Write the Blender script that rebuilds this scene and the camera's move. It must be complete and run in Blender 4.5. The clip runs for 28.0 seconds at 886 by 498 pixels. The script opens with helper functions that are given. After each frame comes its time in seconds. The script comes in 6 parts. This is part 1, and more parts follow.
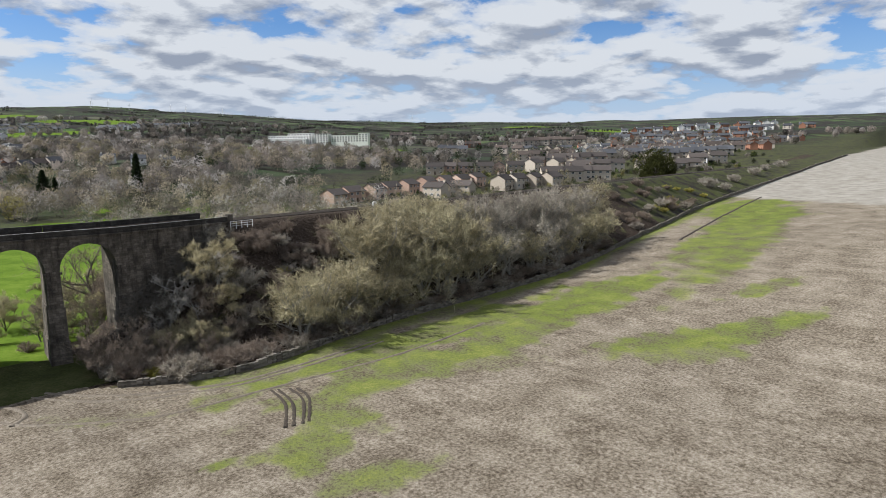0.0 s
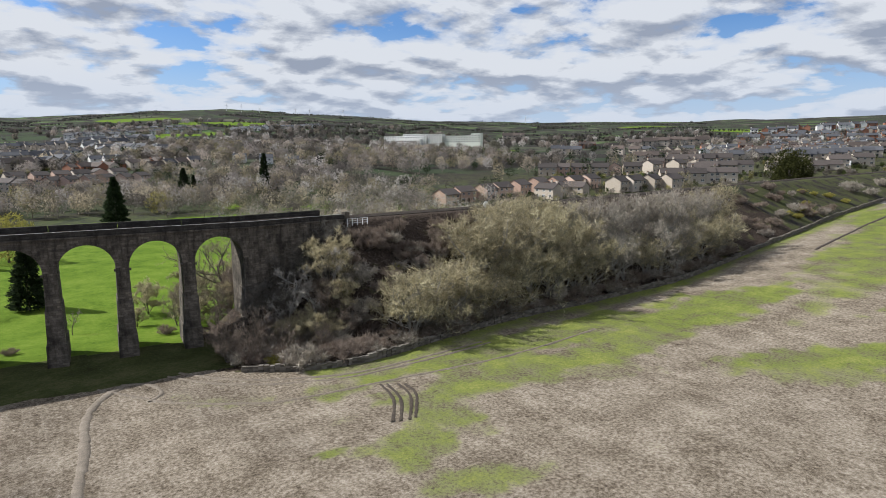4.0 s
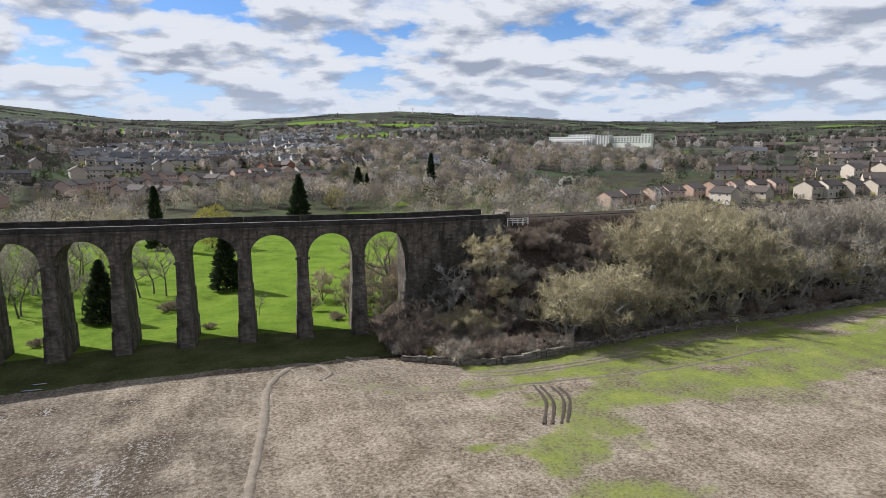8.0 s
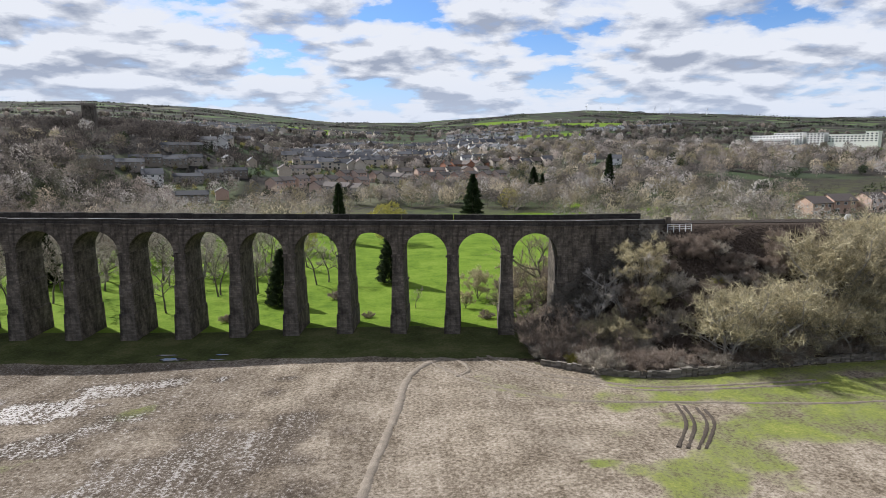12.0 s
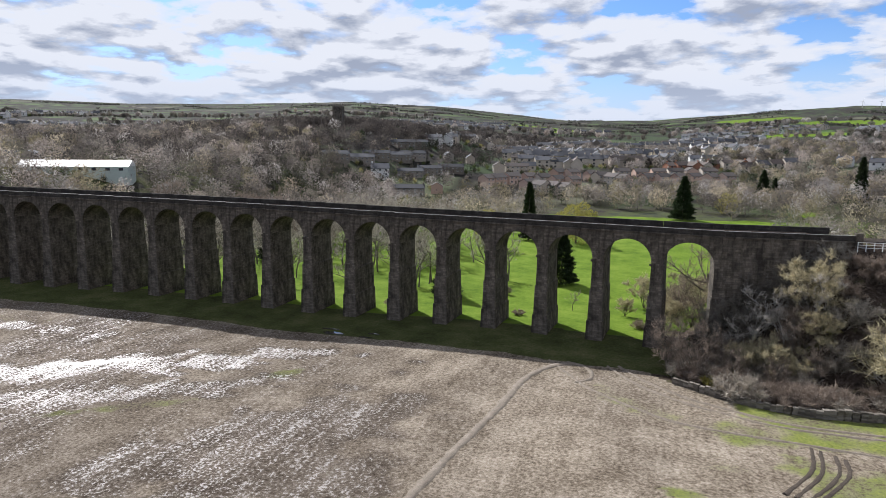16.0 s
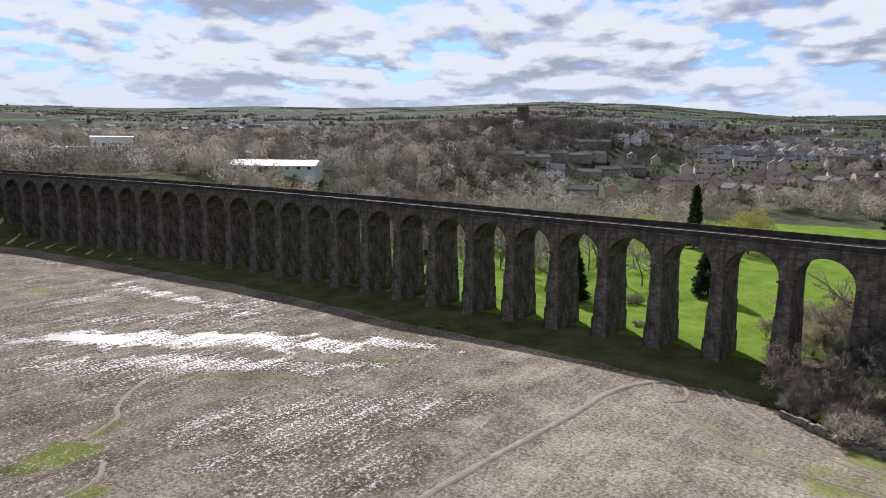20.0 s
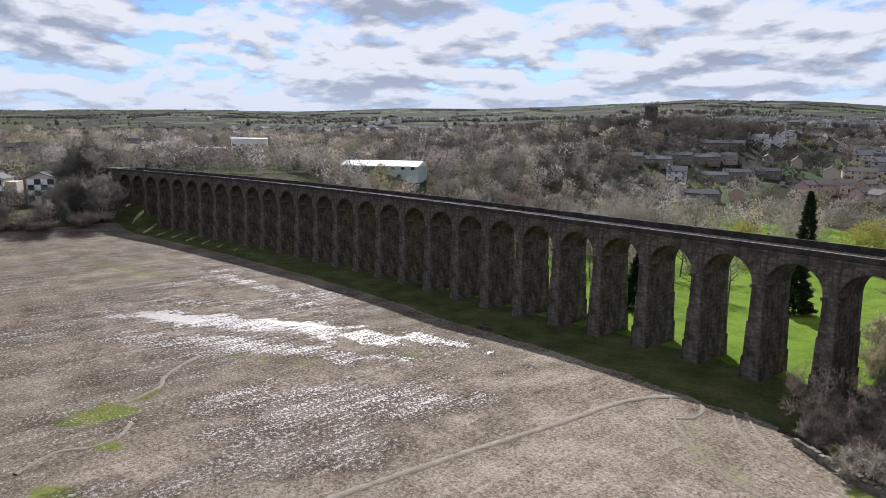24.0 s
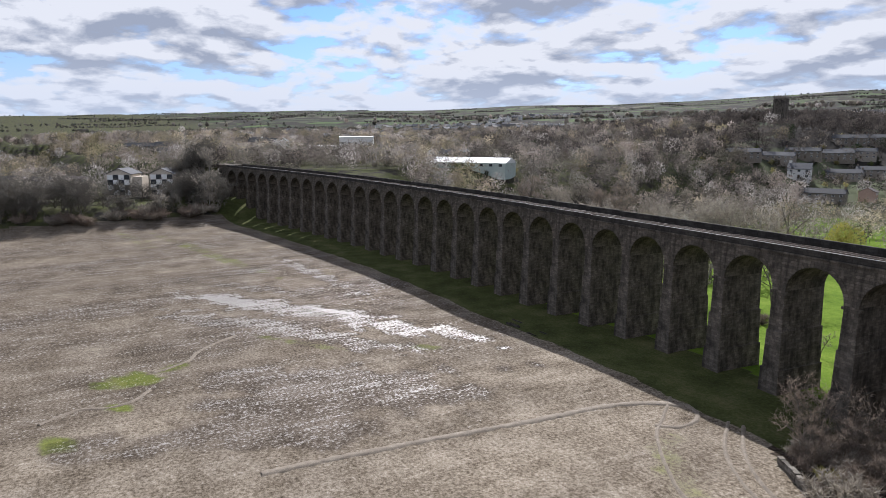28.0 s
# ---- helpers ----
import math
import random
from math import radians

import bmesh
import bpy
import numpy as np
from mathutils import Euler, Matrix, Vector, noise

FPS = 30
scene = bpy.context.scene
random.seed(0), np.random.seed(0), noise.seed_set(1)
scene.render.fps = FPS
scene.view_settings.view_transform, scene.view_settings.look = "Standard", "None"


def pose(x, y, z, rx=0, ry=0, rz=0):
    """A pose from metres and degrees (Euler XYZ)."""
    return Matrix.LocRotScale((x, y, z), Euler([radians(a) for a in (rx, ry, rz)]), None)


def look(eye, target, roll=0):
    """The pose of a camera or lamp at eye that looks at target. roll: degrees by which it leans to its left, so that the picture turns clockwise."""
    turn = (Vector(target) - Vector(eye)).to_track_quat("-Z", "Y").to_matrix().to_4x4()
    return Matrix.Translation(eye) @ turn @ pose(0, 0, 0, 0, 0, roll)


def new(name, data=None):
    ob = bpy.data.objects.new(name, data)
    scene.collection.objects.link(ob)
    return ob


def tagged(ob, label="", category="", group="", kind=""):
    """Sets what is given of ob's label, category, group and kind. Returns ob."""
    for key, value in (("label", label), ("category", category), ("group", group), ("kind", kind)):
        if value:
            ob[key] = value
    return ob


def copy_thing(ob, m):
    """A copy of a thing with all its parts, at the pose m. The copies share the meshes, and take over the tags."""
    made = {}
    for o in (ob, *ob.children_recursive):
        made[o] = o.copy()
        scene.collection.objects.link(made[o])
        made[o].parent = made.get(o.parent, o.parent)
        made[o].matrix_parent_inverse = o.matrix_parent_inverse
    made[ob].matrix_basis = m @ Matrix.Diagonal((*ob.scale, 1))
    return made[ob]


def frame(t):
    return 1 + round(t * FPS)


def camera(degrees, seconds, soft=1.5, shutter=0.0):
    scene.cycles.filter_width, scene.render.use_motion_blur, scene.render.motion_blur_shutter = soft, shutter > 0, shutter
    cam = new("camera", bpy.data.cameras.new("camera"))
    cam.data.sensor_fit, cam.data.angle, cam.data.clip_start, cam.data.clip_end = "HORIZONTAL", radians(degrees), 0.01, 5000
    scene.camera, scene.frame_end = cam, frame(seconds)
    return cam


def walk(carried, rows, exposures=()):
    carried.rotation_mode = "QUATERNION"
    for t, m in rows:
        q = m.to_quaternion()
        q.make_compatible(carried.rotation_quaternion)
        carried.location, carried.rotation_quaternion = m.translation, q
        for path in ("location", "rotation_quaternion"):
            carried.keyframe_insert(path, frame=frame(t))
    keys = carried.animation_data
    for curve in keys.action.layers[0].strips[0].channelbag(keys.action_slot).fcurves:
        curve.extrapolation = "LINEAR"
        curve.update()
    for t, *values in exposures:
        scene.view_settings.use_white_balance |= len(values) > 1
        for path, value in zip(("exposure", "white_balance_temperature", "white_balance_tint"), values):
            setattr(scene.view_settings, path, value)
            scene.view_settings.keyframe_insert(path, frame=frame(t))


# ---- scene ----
# ---------------------------------------------------------------- camera
cam = camera(70.3, 28.0, 0.7)


# seconds, eye, target, lean
PATH = [
    (0, (-16.19, -3.697, 15.234), (-14.821, -2.274, 14.917), -0.3),
    (0.5, (-16.161, -3.559, 15.229), (-14.82, -2.11, 14.913), -0.2),
    (1, (-16.162, -3.396, 15.249), (-14.848, -1.921, 14.931), -0.3),
    (1.5, (-16.178, -3.251, 15.288), (-14.894, -1.751, 14.971), -0.1),
    (2, (-16.11, -3.193, 15.33), (-14.86, -1.665, 15.012), -0.3),
    (2.5, (-16.03, -3.119, 15.316), (-14.814, -1.563, 14.997), -0.3),
    (3, (-15.963, -3.034, 15.277), (-14.781, -1.452, 14.96), -0.3),
    (3.5, (-15.927, -3.021, 15.229), (-14.782, -1.411, 14.914), -0.2),
    (5.5, (-15.879, -3.28, 15.109), (-14.943, -1.541, 14.796), -0.2),
    (6, (-15.852, -3.244, 15.1), (-14.973, -1.475, 14.788), -0.0),
    (6.5, (-15.852, -3.236, 15.096), (-15.029, -1.439, 14.785), 0.0),
    (7, (-15.827, -3.249, 15.107), (-15.061, -1.428, 14.795), 0.1),
    (7.5, (-15.854, -3.294, 15.119), (-15.146, -1.45, 14.808), 0.0),
    (8, (-15.891, -3.376, 15.124), (-15.242, -1.51, 14.813), -0.0),
    (8.5, (-15.891, -3.457, 15.123), (-15.307, -1.57, 14.811), 0.2),
    (9, (-15.715, -3.434, 15.127), (-15.201, -1.526, 14.816), 0.1),
    (9.5, (-15.353, -3.405, 15.128), (-14.91, -1.48, 14.816), 0.0),
    (10, (-14.832, -3.426, 15.129), (-14.46, -1.486, 14.817), 0.0),
    (10.5, (-14.053, -3.588, 15.168), (-13.753, -1.636, 14.857), 0.1),
    (11, (-12.981, -3.839, 15.212), (-12.753, -1.877, 14.899), 0.1),
    (11.5, (-11.583, -4.215, 15.278), (-11.425, -2.246, 14.967), 0.0),
    (13.5, (-4.541, -5.567, 15.795), (-4.689, -3.598, 15.479), 0.4),
    (14, (-2.723, -5.717, 15.867), (-2.976, -3.759, 15.549), 0.6),
    (14.5, (-0.864, -5.613, 15.876), (-1.221, -3.671, 15.557), 0.6),
    (15, (1.188, -5.428, 15.878), (0.735, -3.507, 15.558), 0.6),
    (15.5, (3.242, -5.14, 15.883), (2.707, -3.24, 15.562), 0.6),
    (16, (5.325, -4.746, 15.915), (4.715, -2.868, 15.593), 0.7),
    (16.5, (7.358, -4.195, 15.944), (6.669, -2.345, 15.621), 0.6),
    (17, (9.367, -3.459, 16.047), (8.596, -1.642, 15.721), 0.5),
    (17.5, (11.359, -2.748, 16.144), (10.498, -0.972, 15.818), 0.5),
    (18, (13.218, -1.853, 16.259), (12.274, -0.121, 15.931), 0.4),
    (18.5, (15.1, -1.024, 16.336), (14.09, 0.671, 16.008), 0.4),
    (19, (16.895, -0.298, 16.407), (15.837, 1.367, 16.079), 0.5),
    (19.5, (18.68, 0.507, 16.501), (17.576, 2.142, 16.173), 0.5),
    (20, (20.439, 1.414, 16.595), (19.286, 3.015, 16.266), 0.5),
    (20.5, (22.2, 2.589, 16.695), (20.99, 4.148, 16.366), 0.5),
    (21, (24.058, 3.757, 16.733), (22.804, 5.279, 16.403), 0.3),
    (21.5, (25.932, 5.044, 16.773), (24.643, 6.536, 16.441), 0.2),
    (23.5, (33.986, 10.485, 17.111), (32.555, 11.842, 16.778), 0.4),
    (24, (36.077, 11.949, 17.174), (34.606, 13.263, 16.843), 0.5),
    (24.5, (38.145, 13.649, 17.19), (36.642, 14.924, 16.856), 0.5),
    (25, (40.166, 15.516, 17.181), (38.632, 16.755, 16.846), 0.5),
    (25.5, (42.122, 17.397, 17.166), (40.556, 18.596, 16.831), 0.5),
    (26, (43.891, 19.331, 17.135), (42.291, 20.483, 16.801), 0.5),
    (26.5, (45.485, 21.256, 17.071), (43.853, 22.362, 16.736), 0.5),
    (27, (46.826, 23.183, 16.98), (45.166, 24.246, 16.644), 0.6),
    (27.5, (48.012, 25.0, 16.891), (46.329, 26.027, 16.553), 0.4),
    (28, (48.816, 26.718, 16.838), (47.115, 27.714, 16.498), 0.1),
]
walk(cam, [(t, look(eye, mark, lean)) for t, eye, mark, lean in PATH], [(0.0, 0.48, 6020, 9), (10.0, 0.66, 6050, 12), (14.0, 0.72, 6000, 12), (18.0, 0.68, 5950, 14), (28.0, 0.67, 5930, 14)])

# ---------------------------------------------------------------- light
SUN_YAW, SUN_UP = 48.0, 40.0
sun = new("sun", bpy.data.lights.new("sun", "SUN"))
sun.data.energy, sun.data.angle, sun.data.color = 5.0, radians(0.6), (1.0, 0.95, 0.87)
sun.matrix_world = pose(0, 0, 0, 90 - SUN_UP, 0, SUN_YAW + 180)


def link(tree, a, b):
    tree.links.new(a, b)


def node(tree, kind, **values):
    n = tree.nodes.new(kind)
    for k, v in values.items():
        if k in n.inputs:
            n.inputs[k].default_value = v
    return n


def math_node(tree, op, a, b=None, clamp=False):
    n = tree.nodes.new("ShaderNodeMath")
    n.operation, n.use_clamp = op, clamp
    for i, v in enumerate((a, b)):
        if v is None:
            continue
        if isinstance(v, (int, float)):
            n.inputs[i].default_value = v
        else:
            tree.links.new(v, n.inputs[i])
    return n.outputs[0]


def ramp(tree, fac, stops):
    n = tree.nodes.new("ShaderNodeValToRGB")
    e = n.color_ramp.elements
    while len(e) < len(stops):
        e.new(0.5)
    for el, (p, c) in zip(e, stops):
        el.position = p
        el.color = (*c, 1) if len(c) == 3 else c
    tree.links.new(fac, n.inputs[0])
    return n.outputs[0]


def grey(v):
    return (v, v, v)


def mix(tree, fac, a, b, blend="MIX"):
    n = tree.nodes.new("ShaderNodeMix")
    n.data_type, n.blend_type = "RGBA", blend
    for i, v in ((0, fac), (6, a), (7, b)):
        if isinstance(v, (int, float)):
            n.inputs[i].default_value = v
        elif isinstance(v, tuple):
            n.inputs[i].default_value = (*v, 1)
        else:
            tree.links.new(v, n.inputs[i])
    return n.outputs[2]


def noise_tex(tree, vec, scale, detail=4.0, rough=0.55, distort=0.0):
    n = tree.nodes.new("ShaderNodeTexNoise")
    n.inputs["Scale"].default_value, n.inputs["Detail"].default_value = scale, detail
    n.inputs["Roughness"].default_value, n.inputs["Distortion"].default_value = rough, distort
    if vec is not None:
        tree.links.new(vec, n.inputs["Vector"])
    return n.outputs[0]


def make_world():
    w = bpy.data.worlds.new("sky")
    scene.world = w
    w.use_nodes = True
    t = w.node_tree
    bg = t.nodes["Background"]
    sky = t.nodes.new("ShaderNodeTexSky")
    sky.sky_type, sky.sun_disc = "NISHITA", False
    sky.sun_elevation, sky.sun_rotation = radians(SUN_UP), radians(-SUN_YAW)
    sky.altitude, sky.air_density, sky.dust_density, sky.ozone_density = 250, 1.0, 0.6, 1.6
    co = t.nodes.new("ShaderNodeTexCoord")
    sep = t.nodes.new("ShaderNodeSeparateXYZ")
    link(t, co.outputs["Generated"], sep.inputs[0])
    up = math_node(t, "ADD", math_node(t, "MAXIMUM", sep.outputs[2], 0.0), 0.22)
    comb = t.nodes.new("ShaderNodeCombineXYZ")
    link(t, math_node(t, "DIVIDE", sep.outputs[0], up), comb.inputs[0])
    link(t, math_node(t, "DIVIDE", sep.outputs[1], up), comb.inputs[1])
    def heap(vec):
        """Cloud density: broad banks, puffs and the round heads on their edges."""
        wide = noise_tex(t, vec, 0.9, 2, 0.5)
        puffs = noise_tex(t, vec, 2.5, 8, 0.57, 0.15)
        out = math_node(t, "ADD", math_node(t, "MULTIPLY", puffs, 0.66), math_node(t, "MULTIPLY", wide, 0.34))
        for scale, amount in ((5.0, 0.10), (11.0, 0.055)):
            v = t.nodes.new("ShaderNodeTexVoronoi")
            v.feature = "SMOOTH_F1"
            v.inputs["Scale"].default_value, v.inputs["Smoothness"].default_value = scale, 0.35
            link(t, vec, v.inputs["Vector"])
            out = math_node(t, "SUBTRACT", out, math_node(t, "MULTIPLY", math_node(t, "SUBTRACT", v.outputs["Distance"], 0.45), amount))
        return out

    n1 = heap(comb.outputs[0])
    cover = ramp(t, n1, [(0.408, grey(0)), (0.440, grey(0.72)), (0.485, grey(1))])
    # where there is more cloud above, the base is in shade; the heads are lit
    off = t.nodes.new("ShaderNodeVectorMath")
    off.operation = "MULTIPLY"
    link(t, comb.outputs[0], off.inputs[0])
    off.inputs[1].default_value = (0.945, 0.945, 1)
    shade = math_node(t, "ADD", math_node(t, "MULTIPLY", math_node(t, "SUBTRACT", heap(off.outputs[0]), n1), 6.5), math_node(t, "MULTIPLY", math_node(t, "SUBTRACT", n1, 0.44), 2.3))
    belly = ramp(t, shade, [(0.0, grey(0)), (0.22, grey(0.45)), (0.55, grey(1))])
    cloud = mix(t, belly, (0.95, 0.955, 0.965), (0.43, 0.47, 0.555))
    blue = mix(t, 1.0, sky.outputs[0], (0.085, 0.112, 0.150), "MULTIPLY")
    # thin haze close to the horizon
    haze = ramp(t, sep.outputs[2], [(0.0, grey(0.85)), (0.09, grey(0.30)), (0.18, grey(0.0))])
    clear = mix(t, haze, blue, (0.66, 0.78, 0.98))
    low = ramp(t, sep.outputs[2], [(0.03, grey(0.5)), (0.12, grey(0.0))])
    full = mix(t, cover, clear, cloud)
    link(t, mix(t, low, full, (0.74, 0.82, 0.95)), bg.inputs[0])
    bg.inputs[1].default_value = 0.545


make_world()

# ---------------------------------------------------------------- materials


def material(name, stops, scale=2.0, detail=6.0, rough=0.85, bump=0.3, bump_scale=None, fine=0.35, per="", spec=0.3, stretch=None):
    """A surface whose colour runs through stops by coarse noise, with finer grain over it and relief. per: 'object' or 'island' varies it piece by piece."""
    m = bpy.data.materials.new(name)
    m.use_nodes = True
    t = m.node_tree
    b = t.nodes["Principled BSDF"]
    co = t.nodes.new("ShaderNodeTexCoord").outputs["Object"]
    if stretch:
        mp = t.nodes.new("ShaderNodeMapping")
        mp.inputs["Scale"].default_value = stretch
        link(t, co, mp.inputs[0])
        co = mp.outputs[0]
    n1 = noise_tex(t, co, scale, detail)
    n2 = noise_tex(t, co, scale * 9, 3)
    f = n1
    if per:
        r = t.nodes.new("ShaderNodeObjectInfo").outputs["Random"] if per == "object" else t.nodes.new("ShaderNodeNewGeometry").outputs["Random Per Island"]
        f = math_node(t, "ADD", math_node(t, "MULTIPLY", n1, 0.5), math_node(t, "MULTIPLY", r, 0.5))
    f = math_node(t, "ADD", math_node(t, "MULTIPLY", f, 1 - fine), math_node(t, "MULTIPLY", n2, fine))
    col = ramp(t, f, [(0.25 + 0.5 * i / max(1, len(stops) - 1), c) for i, c in enumerate(stops)])
    link(t, col, b.inputs["Base Color"])
    b.inputs["Roughness"].default_value = rough
    b.inputs["Specular IOR Level"].default_value = spec
    if bump:
        bp = t.nodes.new("ShaderNodeBump")
        bp.inputs["Strength"].default_value, bp.inputs["Distance"].default_value = bump, 0.08
        link(t, noise_tex(t, co, bump_scale or scale * 6, 5), bp.inputs["Height"])
        link(t, bp.outputs[0], b.inputs["Normal"])
    return m


def stone_material(name, dark, mid, light, course=0.38, length=0.85, stain=0.6):
    """Coursed sandstone: blocks with recessed joints, blackened in patches and in streaks that run down."""
    m = bpy.data.materials.new(name)
    m.use_nodes = True
    t = m.node_tree
    b = t.nodes["Principled BSDF"]
    co = t.nodes.new("ShaderNodeTexCoord").outputs["Object"]
    sep = t.nodes.new("ShaderNodeSeparateXYZ")
    link(t, co, sep.inputs[0])
    comb = t.nodes.new("ShaderNodeCombineXYZ")
    link(t, math_node(t, "ADD", sep.outputs[0], sep.outputs[1]), comb.inputs[0])
    link(t, sep.outputs[2], comb.inputs[1])
    br = t.nodes.new("ShaderNodeTexBrick")
    link(t, comb.outputs[0], br.inputs["Vector"])
    br.inputs["Scale"].default_value = 1.0
    br.inputs["Brick Width"].default_value, br.inputs["Row Height"].default_value = length, course
    br.inputs["Mortar Size"].default_value, br.inputs["Mortar Smooth"].default_value = 0.018, 0.6
    br.inputs["Color1"].default_value, br.inputs["Color2"].default_value = (*mid, 1), (*light, 1)
    br.inputs["Mortar"].default_value = (*[0.45 * a + 0.55 * b for a, b in zip(dark, mid)], 1)
    mp = t.nodes.new("ShaderNodeMapping")
    mp.inputs["Scale"].default_value = (1, 1, 0.22)
    link(t, co, mp.inputs[0])
    streak = noise_tex(t, mp.outputs[0], 0.9, 6, 0.6)
    patch = noise_tex(t, co, 0.28, 5, 0.6)
    soot = math_node(t, "MULTIPLY", ramp(t, math_node(t, "ADD", math_node(t, "MULTIPLY", streak, 0.55), math_node(t, "MULTIPLY", patch, 0.45)), [(0.42, grey(0)), (0.60, grey(1))]), stain)
    fine = noise_tex(t, co, 7.0, 5)
    col = mix(t, soot, br.outputs[0], dark)
    col = mix(t, 0.5, col, ramp(t, fine, [(0.3, grey(0.35)), (0.7, grey(1.0))]), "MULTIPLY")
    link(t, col, b.inputs["Base Color"])
    b.inputs["Roughness"].default_value = 0.93
    b.inputs["Specular IOR Level"].default_value = 0.15
    bp = t.nodes.new("ShaderNodeBump")
    bp.inputs["Strength"].default_value, bp.inputs["Distance"].default_value = 0.7, 0.06
    h = math_node(t, "ADD", math_node(t, "MULTIPLY", br.outputs["Fac"], -1.0), math_node(t, "MULTIPLY", fine, 0.8))
    link(t, h, bp.inputs["Height"])
    link(t, bp.outputs[0], b.inputs["Normal"])
    return m


def twig_material(name, stops, tone=False):
    """Fine twigs and leaves: matt, and lit from behind as well as from the front."""
    m = material(name, stops, 0.5, per="island", bump=0, rough=0.9, spec=0.1)
    t = m.node_tree
    b = t.nodes["Principled BSDF"]
    tr = t.nodes.new("ShaderNodeBsdfTranslucent")
    base = b.inputs["Base Color"].links[0].from_socket
    if tone:
        a = t.nodes.new("ShaderNodeAttribute")
        a.attribute_name = "tone"
        own = a.outputs["Color"]
    else:
        own = ramp(t, t.nodes.new("ShaderNodeObjectInfo").outputs["Random"], [(0.0, (0.72, 0.70, 0.68)), (0.5, (0.95, 0.93, 0.88)), (1.0, (1.0, 1.0, 0.97))])
    base = mix(t, 1.0, base, own, "MULTIPLY")
    link(t, base, b.inputs["Base Color"])
    link(t, base, tr.inputs[0])
    mx = t.nodes.new("ShaderNodeMixShader")
    mx.inputs[0].default_value = 0.48 if tone else 0.25
    link(t, b.outputs[0], mx.inputs[1])
    link(t, tr.outputs[0], mx.inputs[2])
    link(t, mx.outputs[0], t.nodes["Material Output"].inputs[0])
    return m


STONE = stone_material("sooty_sandstone", (0.020, 0.018, 0.016), (0.118, 0.102, 0.084), (0.215, 0.185, 0.150), stain=0.80)
SOOT = stone_material("blackened_parapet_stone", (0.012, 0.011, 0.010), (0.045, 0.041, 0.037), (0.085, 0.077, 0.068), stain=0.6)
COPING = material("coping_stone", [(0.30, 0.285, 0.26), (0.52, 0.50, 0.47)], 1.2, rough=0.8)
BALLAST = material("ballast", [(0.022, 0.019, 0.016), (0.065, 0.056, 0.048)], 3.0, bump=0.8, rough=1.0, spec=0.03)
STEEL = material("rail_steel", [(0.085, 0.062, 0.048), (0.17, 0.135, 0.11)], 3.0, rough=0.6, spec=0.3)
BARK = material("bark", [(0.07, 0.058, 0.045), (0.16, 0.14, 0.11)], 2.0, bump=0.6)
GREY_BARK = material("grey_bark", [(0.15, 0.14, 0.12), (0.34, 0.32, 0.285)], 2.0, bump=0.5)
PALE_BARK = material("pale_bark", [(0.25, 0.235, 0.21), (0.48, 0.46, 0.43)], 2.0, bump=0.5)
TWIG_TAN = twig_material("tan_twigs", [(0.11, 0.094, 0.057), (0.41, 0.368, 0.24), (0.80, 0.73, 0.52)])
TWIG_GREY = twig_material("grey_twigs", [(0.11, 0.097, 0.08), (0.34, 0.305, 0.26), (0.70, 0.65, 0.58)])
TWIG_BROWN = twig_material("brown_twigs", [(0.10, 0.08, 0.066), (0.26, 0.21, 0.175), (0.43, 0.36, 0.305)])
TWIG_PALE = twig_material("pale_twigs", [(0.36, 0.335, 0.30), (0.50, 0.47, 0.43), (0.64, 0.61, 0.57)])
BUD_YELLOW = twig_material("yellow_buds", [(0.19, 0.19, 0.05), (0.34, 0.31, 0.08), (0.46, 0.42, 0.13)])
CONIFER = twig_material("conifer_needles", [(0.014, 0.022, 0.012), (0.028, 0.042, 0.02), (0.055, 0.075, 0.034)])
# grey twigs darkened to carry the shade over the field-end wood
TWIG_DARK = twig_material("dark_twigs", [(0.085, 0.08, 0.072), (0.155, 0.145, 0.13), (0.245, 0.23, 0.21)])
FAR_TWIG = twig_material("distant_twigs", [(0.36, 0.336, 0.315), (0.50, 0.472, 0.448), (0.66, 0.628, 0.60)], True)
LEAF = twig_material("evergreen_leaves", [(0.022, 0.026, 0.008), (0.042, 0.048, 0.015), (0.085, 0.085, 0.028)])

# ---------------------------------------------------------------- small builders


def part(name, bm, mat, parent=None, label="", m=None):
    """Links a bmesh as one mesh object, under a thing or under a part."""
    me = bpy.data.meshes.new(name)
    bm.to_mesh(me)
    bm.free()
    return place(name, me, mat, parent, label, m)


def place(name, me, mat, parent=None, label="", m=None):
    if mat is not None and not me.materials:
        me.materials.append(mat)
    ob = new(name, me)
    if parent is not None:
        ob.parent = parent
    if m is not None:
        ob.matrix_basis = m
    if label:
        ob["label"] = label
    return ob


def thing(name, m, label, category, group="", kind=""):
    ob = new(name)
    ob.matrix_basis = m
    return tagged(ob, label, category, group, kind)


def mesh_of(name, verts, faces, mat=None, smooth=False):
    me = bpy.data.meshes.new(name)
    me.from_pydata(verts, [], faces)
    if smooth:
        me.polygons.foreach_set("use_smooth", [True] * len(me.polygons))
    if mat:
        me.materials.append(mat)
    me.update()
    return me


def box(bm, x0, x1, y0, y1, z0, z1):
    vs = [bm.verts.new(p) for p in ((x0, y0, z0), (x1, y0, z0), (x1, y1, z0), (x0, y1, z0), (x0, y0, z1), (x1, y0, z1), (x1, y1, z1), (x0, y1, z1))]
    for f in ((3, 2, 1, 0), (4, 5, 6, 7), (0, 1, 5, 4), (1, 2, 6, 5), (2, 3, 7, 6), (3, 0, 4, 7)):
        bm.faces.new([vs[i] for i in f])


def boxed(*dims):
    bm = bmesh.new()
    for d in dims:
        box(bm, *d)
    return bm


